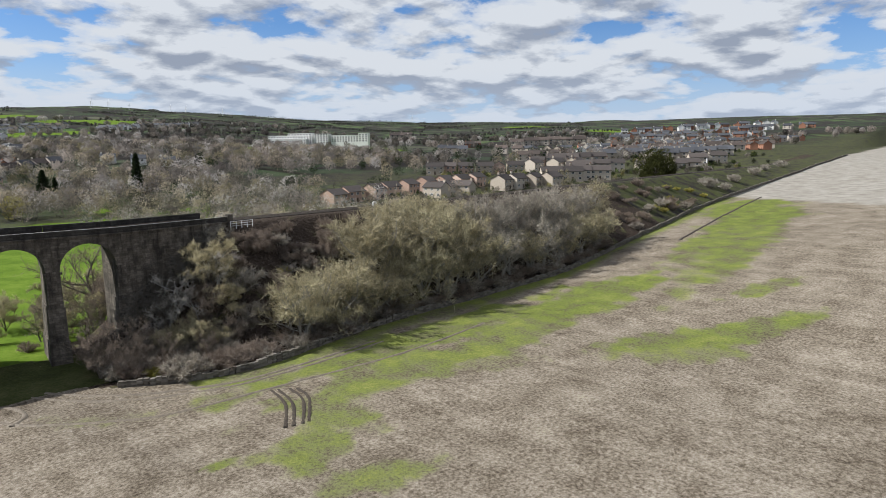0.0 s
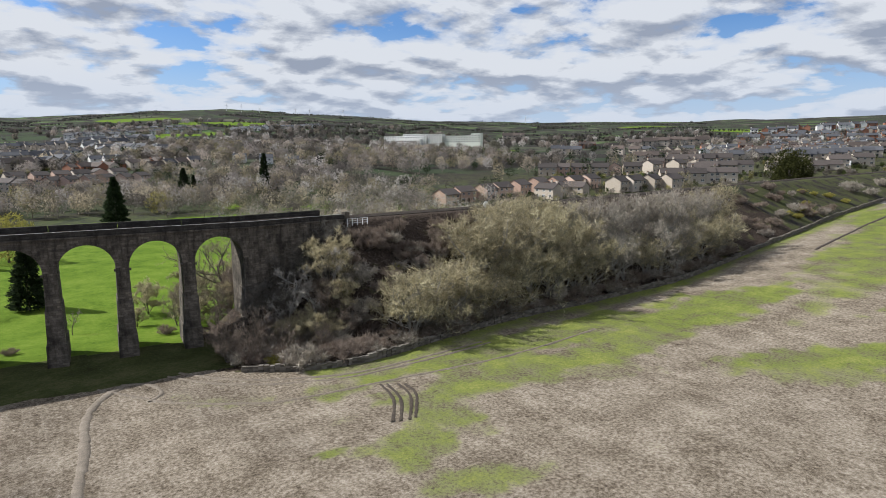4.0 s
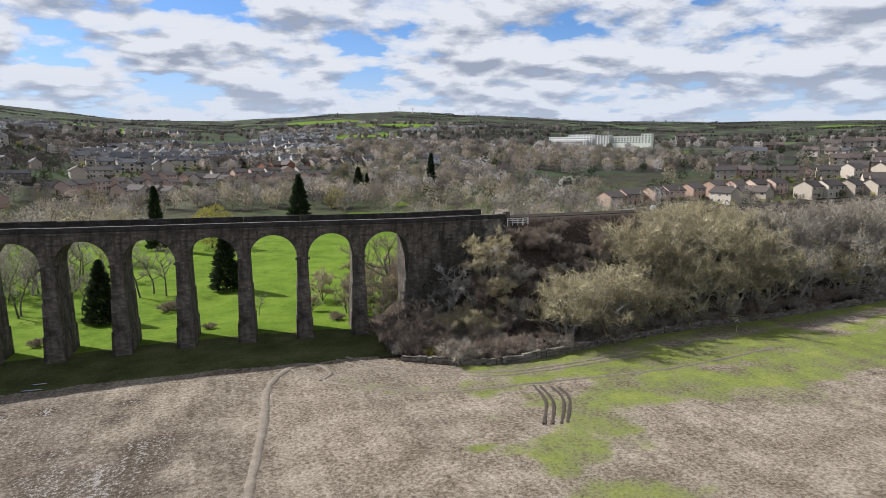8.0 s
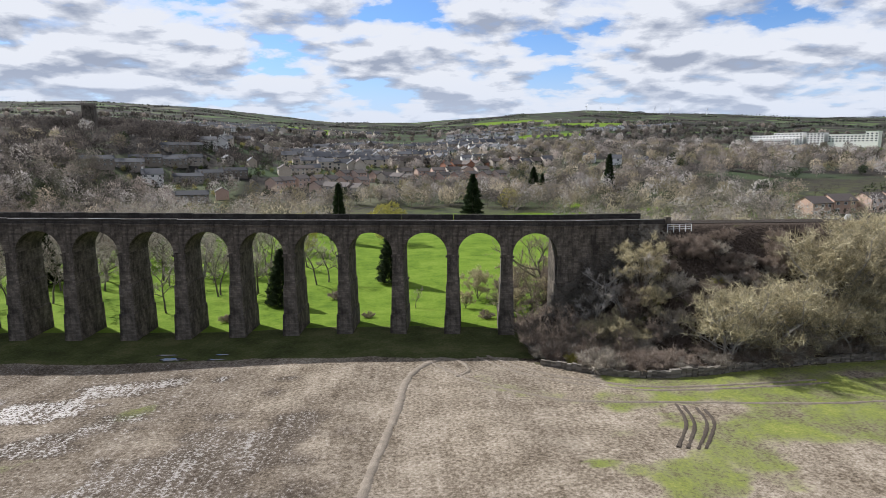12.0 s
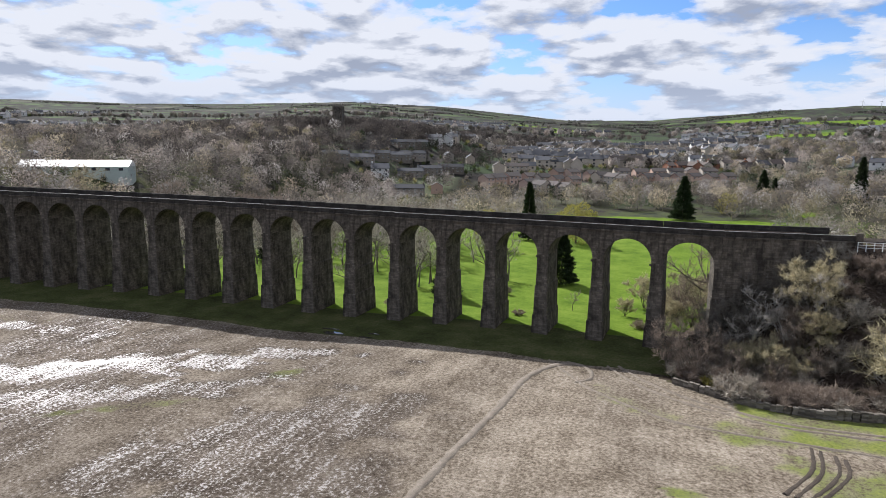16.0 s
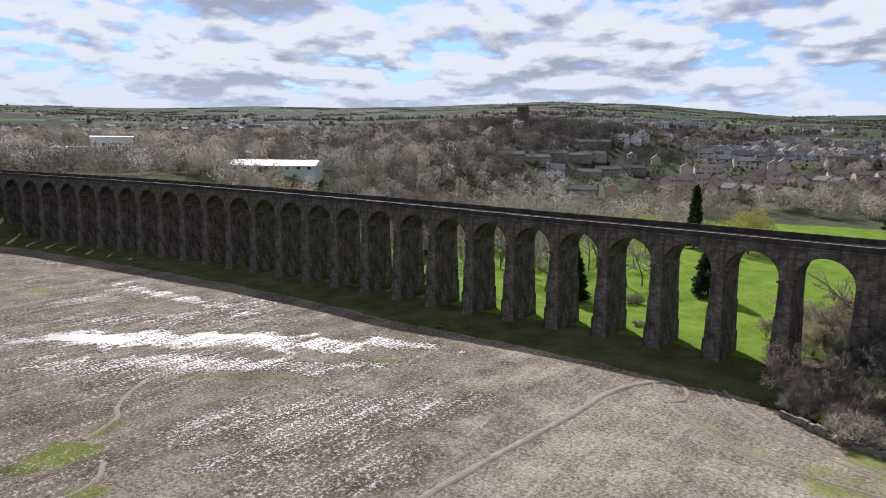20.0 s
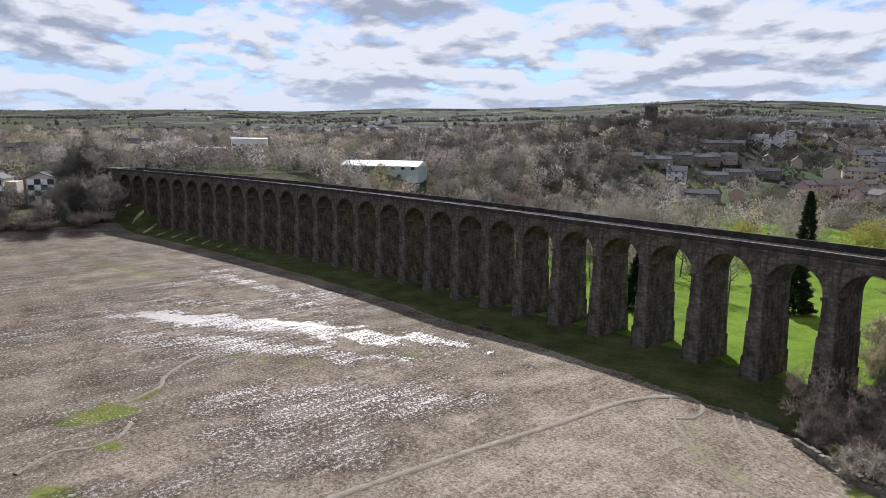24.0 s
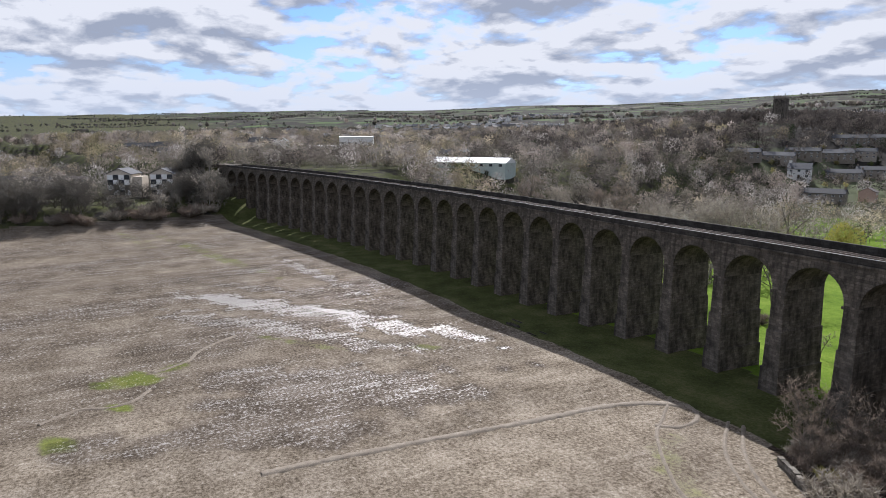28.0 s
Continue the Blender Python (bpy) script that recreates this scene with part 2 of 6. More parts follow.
def prism(bm, outline, y0, y1):
    """Extrudes an outline in x and z along y."""
    a = [bm.verts.new((x, y0, z)) for x, z in outline]
    b = [bm.verts.new((x, y1, z)) for x, z in outline]
    n = len(outline)
    bm.faces.new(a)
    bm.faces.new(b[::-1])
    for i in range(n):
        bm.faces.new((a[i], b[i], b[(i + 1) % n], a[(i + 1) % n]))


# ---------------------------------------------------------------- the plan
PITCH, ARCH_R, DEPTH = 10.4, 4.22, 8.6
ARCHES = 28


def viaduct_line():
    """The centre of each arch at crown height on the near face, from the abutment onwards, with its heading."""
    x, y, z, h = 12.73, 111.38, -0.05, radians(174.04)
    run, rows = -PITCH, []
    for _ in range(ARCHES + 1):
        rows.append((x, y, z, h))
        for _ in range(4):
            run += PITCH / 4
            h += 0.0012 * PITCH / 4
            z += 0.011 * PITCH / 4 if run > 40 else 0
            x, y = x + PITCH / 4 * math.cos(h), y + PITCH / 4 * math.sin(h)
    return rows


BAYS = viaduct_line()
END = BAYS[-1]
# the railway's centre line: off the far end, over the viaduct, and on along the embankment
RAIL = [(-620, 20, 4.5), (-420, 52, 4.2), (END[0] - 40, END[1] - 9, 3.9)]
RAIL += [(x, y + DEPTH / 2, z + 0.9) for x, y, z, h in BAYS[::-1]]
RAIL += [(38.5, 118.3, 0.85), (75, 119.6, 0.9), (120, 123, 0.95), (190, 133, 1.0), (255, 142, 1.1), (345, 152, 1.2), (460, 165, 1.4), (700, 199, 3.0)]
WALL = [(6, 99), (11, 93.5), (16, 90), (21, 87.6), (26, 86.5), (34, 86.7), (46, 90.0), (63, 93.3), (90, 94), (120, 91.5), (170, 97), (247, 112), (347, 124), (509, 143), (700, 170)]
SKYLINE = [(-180, 2.3), (-90, 2.4), (-70, 2.4), (-53, 2.2), (-37, 2.35), (-30, 2.6), (-23, 3.0), (-15, 3.4), (-10, 3.2), (-4, 2.7), (0, 2.4), (7, 2.4), (12, 2.9), (18, 3.5), (26, 3.8), (35, 3.4), (43, 3.1), (52, 3.1), (60, 2.7), (71, 2.6), (83, 2.15), (95, 1.7), (180, 1.7)]


def nearest_on(line, x, y):
    """Distance to a line of the plan, the side (positive: towards the camera) and the height along it, for arrays of places."""
    best = np.full(x.shape, 1e9)
    side, zz = np.zeros(x.shape), np.zeros(x.shape)
    for p, q in zip(line[:-1], line[1:]):
        ax, ay, bx, by = p[0], p[1], q[0], q[1]
        dx, dy = bx - ax, by - ay
        k = np.clip(((x - ax) * dx + (y - ay) * dy) / (dx * dx + dy * dy), 0, 1)
        px, py = ax + k * dx, ay + k * dy
        d = np.hypot(x - px, y - py)
        s = -(dx * (y - ay) - dy * (x - ax))
        hit = d < best
        best = np.where(hit, d, best)
        side = np.where(hit, np.sign(s), side)
        za, zb = (p[2], q[2]) if len(p) > 2 else (0, 0)
        zz = np.where(hit, za + k * (zb - za), zz)
    return best, side, zz


def ease(a, b, v):
    k = np.clip((v - a) / (b - a), 0, 1)
    return k * k * (3 - 2 * k)


def wave(x, y, scale, seed=0):
    """Smooth wandering values about zero, for arrays of places."""
    r = np.random.RandomState(seed)
    out = np.zeros(np.shape(x))
    for i in range(7):
        a, ph = r.uniform(0, 6.283), r.uniform(0, 6.283)
        f = (0.6 + 0.35 * i) / scale
        out = out + np.sin((x * np.cos(a) + y * np.sin(a)) * f * 6.283 + ph) / (1 + 0.45 * i)
    return out / 3.0


FIELD_X = [-4000, -240, -60, -20, 60, 91, 120, 170, 247, 347, 509, 700, 1200, 4000]
FIELD_Z = [-19, -19.5, -21.0, -19.7, -19.7, -19.6, -17.6, -13.2, -10, -5, 2, 7, 14, 30]


def height(x, y):
    """The lie of the land."""
    x, y = np.asarray(x, float), np.asarray(y, float)
    near = np.interp(x, FIELD_X, FIELD_Z)
    near = near + 0.05 * np.clip(100 - y, -20, 100) * ease(60, 130, x)
    near = near + 0.025 * np.clip(100 - y, 0, 60) * ease(-20, 10, x) * (1 - ease(60, 130, x))
    near = near + 0.25 * wave(x, y, 70, 3)
    # the foot of the viaduct
    rd, rs, rz = nearest_on(RAIL, x, y)
    # beyond the railway: a flat valley floor, then slopes up to the hills
    d, az = np.hypot(x, y), np.degrees(np.arctan2(-x, y))
    top = np.interp(az, [a for a, _ in SKYLINE], [b for _, b in SKYLINE])
    ridge = 16 + 3900 * np.tan(np.radians(top))
    floor_z = -21.5 + 0.8 * wave(x, y, 160, 5)
    rise = np.interp(d, [0, 360, 600, 1000, 1500, 2500, 3900, 5200], [0, 0, 0.062, 0.165, 0.275, 0.57, 1.0, 0.9])
    far = floor_z + (ridge + 21.5) * rise + wave(x, y, 420, 8) * np.clip(d - 420, 0, 900) * 0.006
    # the higher ground that the far end of the viaduct runs into
    far = far + 24 * ease(-165, -235, x) * (1 - ease(500, 1100, d))
    # the wooded hill below the church
    far = far + 15 * np.exp(-((x + 360) / 150) ** 2 - ((y - 640) / 170) ** 2)
    # the knoll that carries the terraces
    far = far + 11 * np.exp(-((x + 165) / 60) ** 2 - ((y - 515) / 60) ** 2)
    # the estate on its slope to the east
    far = far + 9.5 * ease(60, 240, x) * (1 - ease(600, 1100, d)) * ease(110, 170, y)
    k = ease(-3, 30, np.where(rs < 0, rd, -rd))
    z = near * (1 - k) + far * k
    wood = ease(-232, -262, x + 0.10 * (y - 80)) * ease(-200, -60, y)
    z = z + wood * 9 * (1 - k)
    # embankment
    steep = np.interp(x, [0, 34, 46, 63, 90, 120, 170, 250, 350, 500], [0.8, 0.9, 1.02, 1.16, 1.06, 0.76, 0.52, 0.48, 0.3, 0.1])
    bank = rz - np.clip(rd - 5.0, 0, None) * np.where(rs > 0, steep, 0.62)
    # its end falls away in a cone below the abutment
    bank = bank - np.clip(38 - x, 0, None) * 0.80 * ease(END[0] - 4, END[0] + 6, x)
    z = np.maximum(z, bank)
    return z


def ground_at(x, y):
    return float(height(np.array([x]), np.array([y]))[0])


def spread(lo, hi, fine_lo, fine_hi, step, grow=1.075):
    mid = list(np.arange(fine_lo, fine_hi + 0.01, step))
    a, s = [fine_lo], step
    while a[-1] > lo:
        s *= grow
        a.append(a[-1] - s)
    b, s = [fine_hi], step
    while b[-1] < hi:
        s *= grow
        b.append(b[-1] + s)
    return np.array(a[:0:-1] + mid + b[1:])


def blob(x, y, cx, cy, rx, ry, turn=0, seed=0, rag=0.45):
    a = radians(turn)
    u, v = (x - cx) * math.cos(a) + (y - cy) * math.sin(a), -(x - cx) * math.sin(a) + (y - cy) * math.cos(a)
    r = np.sqrt((u / rx) ** 2 + (v / ry) ** 2) + rag * wave(x, y, max(6, min(rx, ry) * 1.3), seed)
    return 1 - ease(0.65, 1.25, r)


def make_ground():
    xs = spread(-4600, 4600, -235, 200, 1.1)
    ys = spread(-1500, 4700, 12, 132, 1.1)
    X, Y = np.meshgrid(xs, ys)
    Z = height(X, Y)
    nx, ny = len(xs), len(ys)
    rd, rs, _ = nearest_on(RAIL, X, Y)
    wd, ws, _ = nearest_on(WALL, X, Y)
    field = (rs > 0) & ((ws > 0) | (X < 6)) & (X > -245 - 0.10 * (Y - 80)) & (Y > -400)
    field = field.astype(float)
    Z += field * (0.07 * wave(X, Y, 3.1, 21) + 0.05 * np.sin((X * 0.46 + Y * 0.89) * 2 * np.pi / 3.0))
    # where grass shows in the field
    g = np.zeros_like(X)
    wall_band = (1 - ease(2.0, 9.0, wd + 1.5 * wave(X, Y, 14, 31))) * (X > 18)
    g = np.maximum(g, wall_band * 0.9)
    for cx, cy, rx, ry, turn, amt in GRASS:
        g = np.maximum(g, amt * blob(X, Y, cx, cy, rx, ry, turn, int(cx * 7 + cy) % 97))
    wet = np.zeros_like(X)
    for cx, cy, rx, ry, turn, amt in WET:
        wet = np.maximum(wet, amt * blob(X, Y, cx, cy, rx, ry, turn, int(cx * 3 + cy) % 89, 0.7))
    park = (rs < 0).astype(float) * (1 - ease(330, 380, Y + 12 * wave(X, Y, 60, 12))) * (1 - ease(150, 190, X)) * ease(-150, -110, X)
    for cx, cy, rx, ry, turn, amt in MEADOWS:
        park = np.maximum(park, amt * blob(X, Y, cx, cy, rx, ry, turn, int(cx + cy) % 83, 0.25))
    # grass along the piers, ending about where the viaduct's shadow ends
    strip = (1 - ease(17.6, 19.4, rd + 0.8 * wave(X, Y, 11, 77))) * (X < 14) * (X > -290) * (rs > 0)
    wet = np.maximum(wet, 0.14 * (1 - ease(-6, 26, X)) + 0.16 * (1 - ease(-80, -16, X)) + 0.12 * wave(X, Y, 26, 55) * (X < 10))
    wet = wet * (1 - strip)
    verts = np.stack([X, Y, Z], -1).reshape(-1, 3)
    i = np.arange(ny * nx).reshape(ny, nx)
    quads = np.stack([i[:-1, :-1], i[:-1, 1:], i[1:, 1:], i[1:, :-1]], -1).reshape(-1, 4)
    me = bpy.data.meshes.new("ground")
    me.vertices.add(len(verts))
    me.vertices.foreach_set("co", verts.ravel())
    me.loops.add(quads.size)
    me.loops.foreach_set("vertex_index", quads.ravel())
    me.polygons.add(len(quads))
    me.polygons.foreach_set("loop_start", np.arange(0, quads.size, 4))
    me.polygons.foreach_set("use_smooth", np.ones(len(quads), bool))
    me.update()
    me.validate()
    plot = ease(-1.0, 1.0, X - 281 - 0.42 * (Y - 92)) * (Y > 20) * field
    g = g * (1 - plot)
    bank = ((rs > 0) & (X > 6) & (X < 195) & (field < 0.5)) | ((rs < 0) & (rd < 11) & (X > 10))
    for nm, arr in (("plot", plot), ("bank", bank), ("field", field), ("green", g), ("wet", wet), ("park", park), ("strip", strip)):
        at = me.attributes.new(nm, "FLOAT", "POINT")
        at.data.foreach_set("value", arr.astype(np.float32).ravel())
    me.materials.append(ground_material())
    ob = new("ground", me)
    tagged(ob, "ploughed field, green parkland and rolling hill pasture in one sheet", "ground", kind="structure")


# patches of young grass in the ploughed field: centre, half lengths, turn, strength
GRASS = [(60, 80, 44, 7, 3, 0.9), (100, 72, 34, 9, -4, 0.95), (70, 68, 22, 7, 4, 0.85), (46, 68, 16, 7, 0, 0.85), (190, 74, 75, 14, 10, 0.9), (27, 64, 5, 10, 20, 0.8), (36, 68, 12, 5, 0, 0.8), (20, 55, 7, 5, 30, 0.8), (21, 45, 7, 4, -20, 0.75),
         (28, 57, 3, 6, 10, 0.5), (92, 40, 24, 6, -30, 0.9), (80, 40, 14, 5, -40, 0.7), (124, 43, 12, 4, -20, 0.8), (57, 60, 10, 4, -20, 0.6), (10, 59, 2.5, 1.5, 0, 0.85), (14.5, 57, 3, 2, 0, 0.6), (16, 66, 3, 2, 0, 0.5), (240, 88, 55, 18, 12, 1.0)]
GRASS += [(6, 82, 10, 3, -40, 0.45), (18, 77, 10, 2.5, -10, 0.5), (-58, 32.5, 5, 3.2, 40, 1.0), (-58, 28, 4, 1.6, 30, 0.95), (-46.5, 30, 3, 1.6, 45, 0.9), (-61, 39, 2, 3, 20, 0.8), (-38, 22, 4, 2, 30, 0.8), (-50, 79, 5, 2.0, 38, 0.7), (-62, 62, 13, 1.5, 36, 0.65),
          (-170, 63, 50, 3.0, 12, 0.6), (-205, 45, 25, 4, 10, 0.45), (-120, 88, 12, 2, 6, 0.3)]
# soaked soil and standing water
# green meadows on the far slopes
MEADOWS = [(-343, 2028, 213, 101, 69, 0.9), (293, 1475, 151, 107, -73, 0.9), (376, 2549, 260, 140, -79, 0.9), (624, 850, 52, 140, -25, 0.9), (89, 385, 6, 15, -4, 0.9), (506, 1929, 147, 140, 15, 0.9), (-371, 2031, 175, 101, 69, 0.9), (212, 1381, 61, 83, -53, 0.9), (-1298, 204, 58, 140, 69, 0.9), (2145, 1737, 125, 140, -36, 0.9), (1863, 1130, 106, 140, -51, 0.9), (80, 474, 6, 15, -31, 0.9), (520, 850, 150, 30, -30, 0.9), (600, 790, 130, 42, 40, 0.95)]
WET = [(-97, 60, 22, 5, 36, 0.62), (-103, 55, 9, 2.4, 36, 1.25), (-80, 73, 18, 4.5, 38, 0.60), (-82, 74, 6, 1.2, 36, 1.1), (-62, 82, 15, 4, 40, 0.56), (-78, 58, 22, 4, 36, 0.52), (-58, 70, 14, 4, 36, 0.46), (-88, 46, 14, 3, 30, 0.45),
       (-112, 64, 14, 3, 36, 0.42), (-52, 91, 12, 1.8, 4, 0.55), (-120, 84, 34, 2.5, 6, 0.5), (-40, 60, 26, 9, 60, 0.40), (-30, 50, 26, 10, 80, 0.38), (-62, 104, 3.2, 0.7, 3, 1.2)]


def ground_material():
    m = bpy.data.materials.new("open_land")
    m.use_nodes = True
    t = m.node_tree
    b = t.nodes["Principled BSDF"]
    pos = t.nodes.new("ShaderNodeNewGeometry").outputs["Position"]

    def mask(nm):
        a = t.nodes.new("ShaderNodeAttribute")
        a.attribute_name = nm
        return a.outputs["Fac"]

    def soft(nm, grain, lo=0.42, hi=0.58, amount=0.55):
        """A mask whose edge breaks up into tufts."""
        v = math_node(t, "ADD", mask(nm), math_node(t, "MULTIPLY", math_node(t, "SUBTRACT", grain, 0.5), amount))
        return ramp(t, v, [(lo, grey(0)), (hi, grey(1))])

    n_far = noise_tex(t, pos, 0.012, 5)
    n_mid = noise_tex(t, pos, 0.16, 6, 0.6)
    n_fine = noise_tex(t, pos, 1.3, 6, 0.65)
    n_clod = noise_tex(t, pos, 2.3, 6, 0.76)
    mp = t.nodes.new("ShaderNodeMapping")
    mp.inputs["Rotation"].default_value = (0, 0, radians(-27))
    mp.inputs["Scale"].default_value = (1.6, 0.10, 1)
    link(t, pos, mp.inputs[0])
    rows = noise_tex(t, mp.outputs[0], 0.55, 5, 0.6)
    # ploughed soil with stubble and stones
    soil_v = math_node(t, "ADD", math_node(t, "MULTIPLY", n_clod, 0.66), math_node(t, "ADD", math_node(t, "MULTIPLY", n_mid, 0.26), math_node(t, "MULTIPLY", rows, 0.12)))
    soil = ramp(t, soil_v, [(0.36, (0.034, 0.026, 0.019)), (0.45, (0.108, 0.087, 0.063)), (0.52, (0.190, 0.158, 0.120)), (0.62, (0.328, 0.285, 0.228)), (0.72, (0.432, 0.388, 0.325))])
    grass_v = math_node(t, "ADD", math_node(t, "MULTIPLY", n_clod, 0.5), math_node(t, "MULTIPLY", n_mid, 0.5))
    young = ramp(t, grass_v, [(0.36, (0.052, 0.072, 0.009)), (0.5, (0.108, 0.146, 0.016)), (0.64, (0.190, 0.204, 0.042))])
    lawn = ramp(t, math_node(t, "ADD", math_node(t, "MULTIPLY", n_fine, 0.4), math_node(t, "MULTIPLY", n_mid, 0.6)), [(0.36, (0.060, 0.104, 0.011)), (0.5, (0.100, 0.158, 0.017)), (0.66, (0.148, 0.202, 0.030))])
    rough_grass = ramp(t, grass_v, [(0.38, (0.044, 0.048, 0.021)), (0.5, (0.080, 0.088, 0.034)), (0.64, (0.160, 0.144, 0.068))])
    # distant country: pastures cut up by hedges, and brown woods
    vo = t.nodes.new("ShaderNodeTexVoronoi")
    vo.inputs["Scale"].default_value = 0.0062
    warp = t.nodes.new("ShaderNodeVectorMath")
    warp.operation = "MULTIPLY_ADD"
    link(t, pos, warp.inputs[0])
    warp.inputs[1].default_value, warp.inputs[2].default_value = (1.0, 0.72, 0), (13, 57, 0)
    link(t, warp.outputs[0], vo.inputs["Vector"])
    cell = t.nodes.new("ShaderNodeSeparateColor")
    link(t, vo.outputs["Color"], cell.inputs[0])
    pasture = ramp(t, cell.outputs[0], [(0.0, (0.052, 0.074, 0.034)), (0.3, (0.036, 0.046, 0.030)), (0.5, (0.080, 0.112, 0.046)), (0.7, (0.046, 0.060, 0.036)), (0.85, (0.100, 0.096, 0.070)), (1.0, (0.062, 0.096, 0.038))])
    edge = t.nodes.new("ShaderNodeTexVoronoi")
    edge.feature = "DISTANCE_TO_EDGE"
    edge.inputs["Scale"].default_value = 0.0062
    link(t, warp.outputs[0], edge.inputs["Vector"])
    hedge = ramp(t, edge.outputs["Distance"], [(0.02, grey(1)), (0.05, grey(0))])
    pasture = mix(t, hedge, pasture, (0.028, 0.027, 0.021))
    woods = ramp(t, n_fine, [(0.35, (0.018, 0.017, 0.016)), (0.65, (0.050, 0.045, 0.040))])
    wild = mix(t, ramp(t, n_far, [(0.47, grey(0)), (0.53, grey(1))]), pasture, woods)
    col = wild
    sep = t.nodes.new("ShaderNodeSeparateXYZ")
    link(t, pos, sep.inputs[0])
    close = ramp(t, math_node(t, "DIVIDE", sep.outputs[1], 1000.0), [(0.30, grey(1)), (0.46, grey(0))])
    col = mix(t, close, col, mix(t, ramp(t, n_mid, [(0.4, grey(0)), (0.6, grey(1))]), rough_grass, woods))
    col = mix(t, soft("park", n_mid), col, lawn)
    col = mix(t, soft("field", n_fine, amount=0.3), col, soil)
    col = mix(t, mask("plot"), col, ramp(t, math_node(t, "ADD", math_node(t, "MULTIPLY", n_mid, 0.7), math_node(t, "MULTIPLY", rows, 0.3)), [(0.35, (0.20, 0.18, 0.15)), (0.65, (0.34, 0.315, 0.275))]))
    bramble = ramp(t, n_clod, [(0.38, (0.018, 0.014, 0.011)), (0.52, (0.050, 0.038, 0.030)), (0.66, (0.105, 0.084, 0.066))])
    col = mix(t, soft("bank", n_fine, amount=0.3), col, mix(t, ramp(t, n_mid, [(0.56, grey(0)), (0.66, grey(0.8))]), bramble, rough_grass))
    tuft = math_node(t, "ADD", math_node(t, "MULTIPLY", n_mid, 0.5), math_node(t, "MULTIPLY", n_clod, 0.5))
    fieldg = math_node(t, "MULTIPLY", math_node(t, "MULTIPLY", soft("green", tuft, 0.40, 1.02, 3.4), 0.86), mask("field"), True)
    col = mix(t, fieldg, col, young)
    # the dark bluish multiply paints the viaduct's shadow into this grass
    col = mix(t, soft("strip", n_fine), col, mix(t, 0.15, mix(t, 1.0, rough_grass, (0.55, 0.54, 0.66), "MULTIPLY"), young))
    wet_v = math_node(t, "ADD", mask("wet"), math_node(t, "ADD", math_node(t, "MULTIPLY", math_node(t, "SUBTRACT", n_clod, 0.5), 2.3), math_node(t, "MULTIPLY", math_node(t, "SUBTRACT", rows, 0.5), 0.75)))
    wet_f = math_node(t, "MULTIPLY", ramp(t, wet_v, [(0.46, grey(0)), (0.60, grey(1))]), mask("field"), True)
    pool = math_node(t, "MULTIPLY", ramp(t, wet_v, [(1.22, grey(0)), (1.34, grey(1))]), mask("field"), True)
    damp = math_node(t, "MULTIPLY", ramp(t, mask("wet"), [(0.06, grey(0)), (0.36, grey(0.80))]), mask("field"))
    col = mix(t, damp, col, mix(t, 1.0, col, (0.37, 0.358, 0.372), "MULTIPLY"))
    col = mix(t, math_node(t, "MULTIPLY", wet_f, 0.4), col, (0.096, 0.080, 0.064))
    link(t, col, b.inputs["Base Color"])
    rough = math_node(t, "SUBTRACT", math_node(t, "SUBTRACT", 0.92, math_node(t, "MULTIPLY", wet_f, 0.52)), math_node(t, "MULTIPLY", pool, 0.28))
    link(t, rough, b.inputs["Roughness"])
    link(t, math_node(t, "ADD", 0.03, math_node(t, "MULTIPLY", wet_f, 0.97)), b.inputs["Specular IOR Level"])
    bp = t.nodes.new("ShaderNodeBump")
    bp.inputs["Distance"].default_value = 0.14
    link(t, math_node(t, "SUBTRACT", 1.0, math_node(t, "MULTIPLY", pool, 0.92)), bp.inputs["Strength"])
    link(t, math_node(t, "ADD", n_clod, math_node(t, "MULTIPLY", n_fine, 0.6)), bp.inputs["Height"])
    link(t, bp.outputs[0], b.inputs["Normal"])
    return m


make_ground()

# ---------------------------------------------------------------- the viaduct


def arch_bay():
    """One bay between spring line and string course: spandrels on both faces and the barrel of the arch."""
    bm = bmesh.new()
    n, top, spring = 24, 1.15, -ARCH_R
    arc = [(-ARCH_R * math.cos(math.pi * i / n), spring + ARCH_R * math.sin(math.pi * i / n)) for i in range(n + 1)]
    up = [(-PITCH / 2 + PITCH * i / n, top) for i in range(n + 1)]
    rows = []
    for y in (0, DEPTH):
        a = [bm.verts.new((x, y, z)) for x, z in arc]
        u = [bm.verts.new((x, y, z)) for x, z in up]
        f0, f1 = bm.verts.new((-PITCH / 2, y, spring)), bm.verts.new((PITCH / 2, y, spring))
        for i in range(n):
            bm.faces.new((a[i], a[i + 1], u[i + 1], u[i]))
        bm.faces.new((f0, a[0], u[0]))
        bm.faces.new((a[n], f1, u[n]))
        rows.append((a, u))
    for i in range(n):
        bm.faces.new((rows[0][0][i], rows[0][0][i + 1], rows[1][0][i + 1], rows[1][0][i]))
        bm.faces.new((rows[0][1][i], rows[0][1][i + 1], rows[1][1][i + 1], rows[1][1][i]))
    bmesh.ops.recalc_face_normals(bm, faces=bm.faces)
    return bm


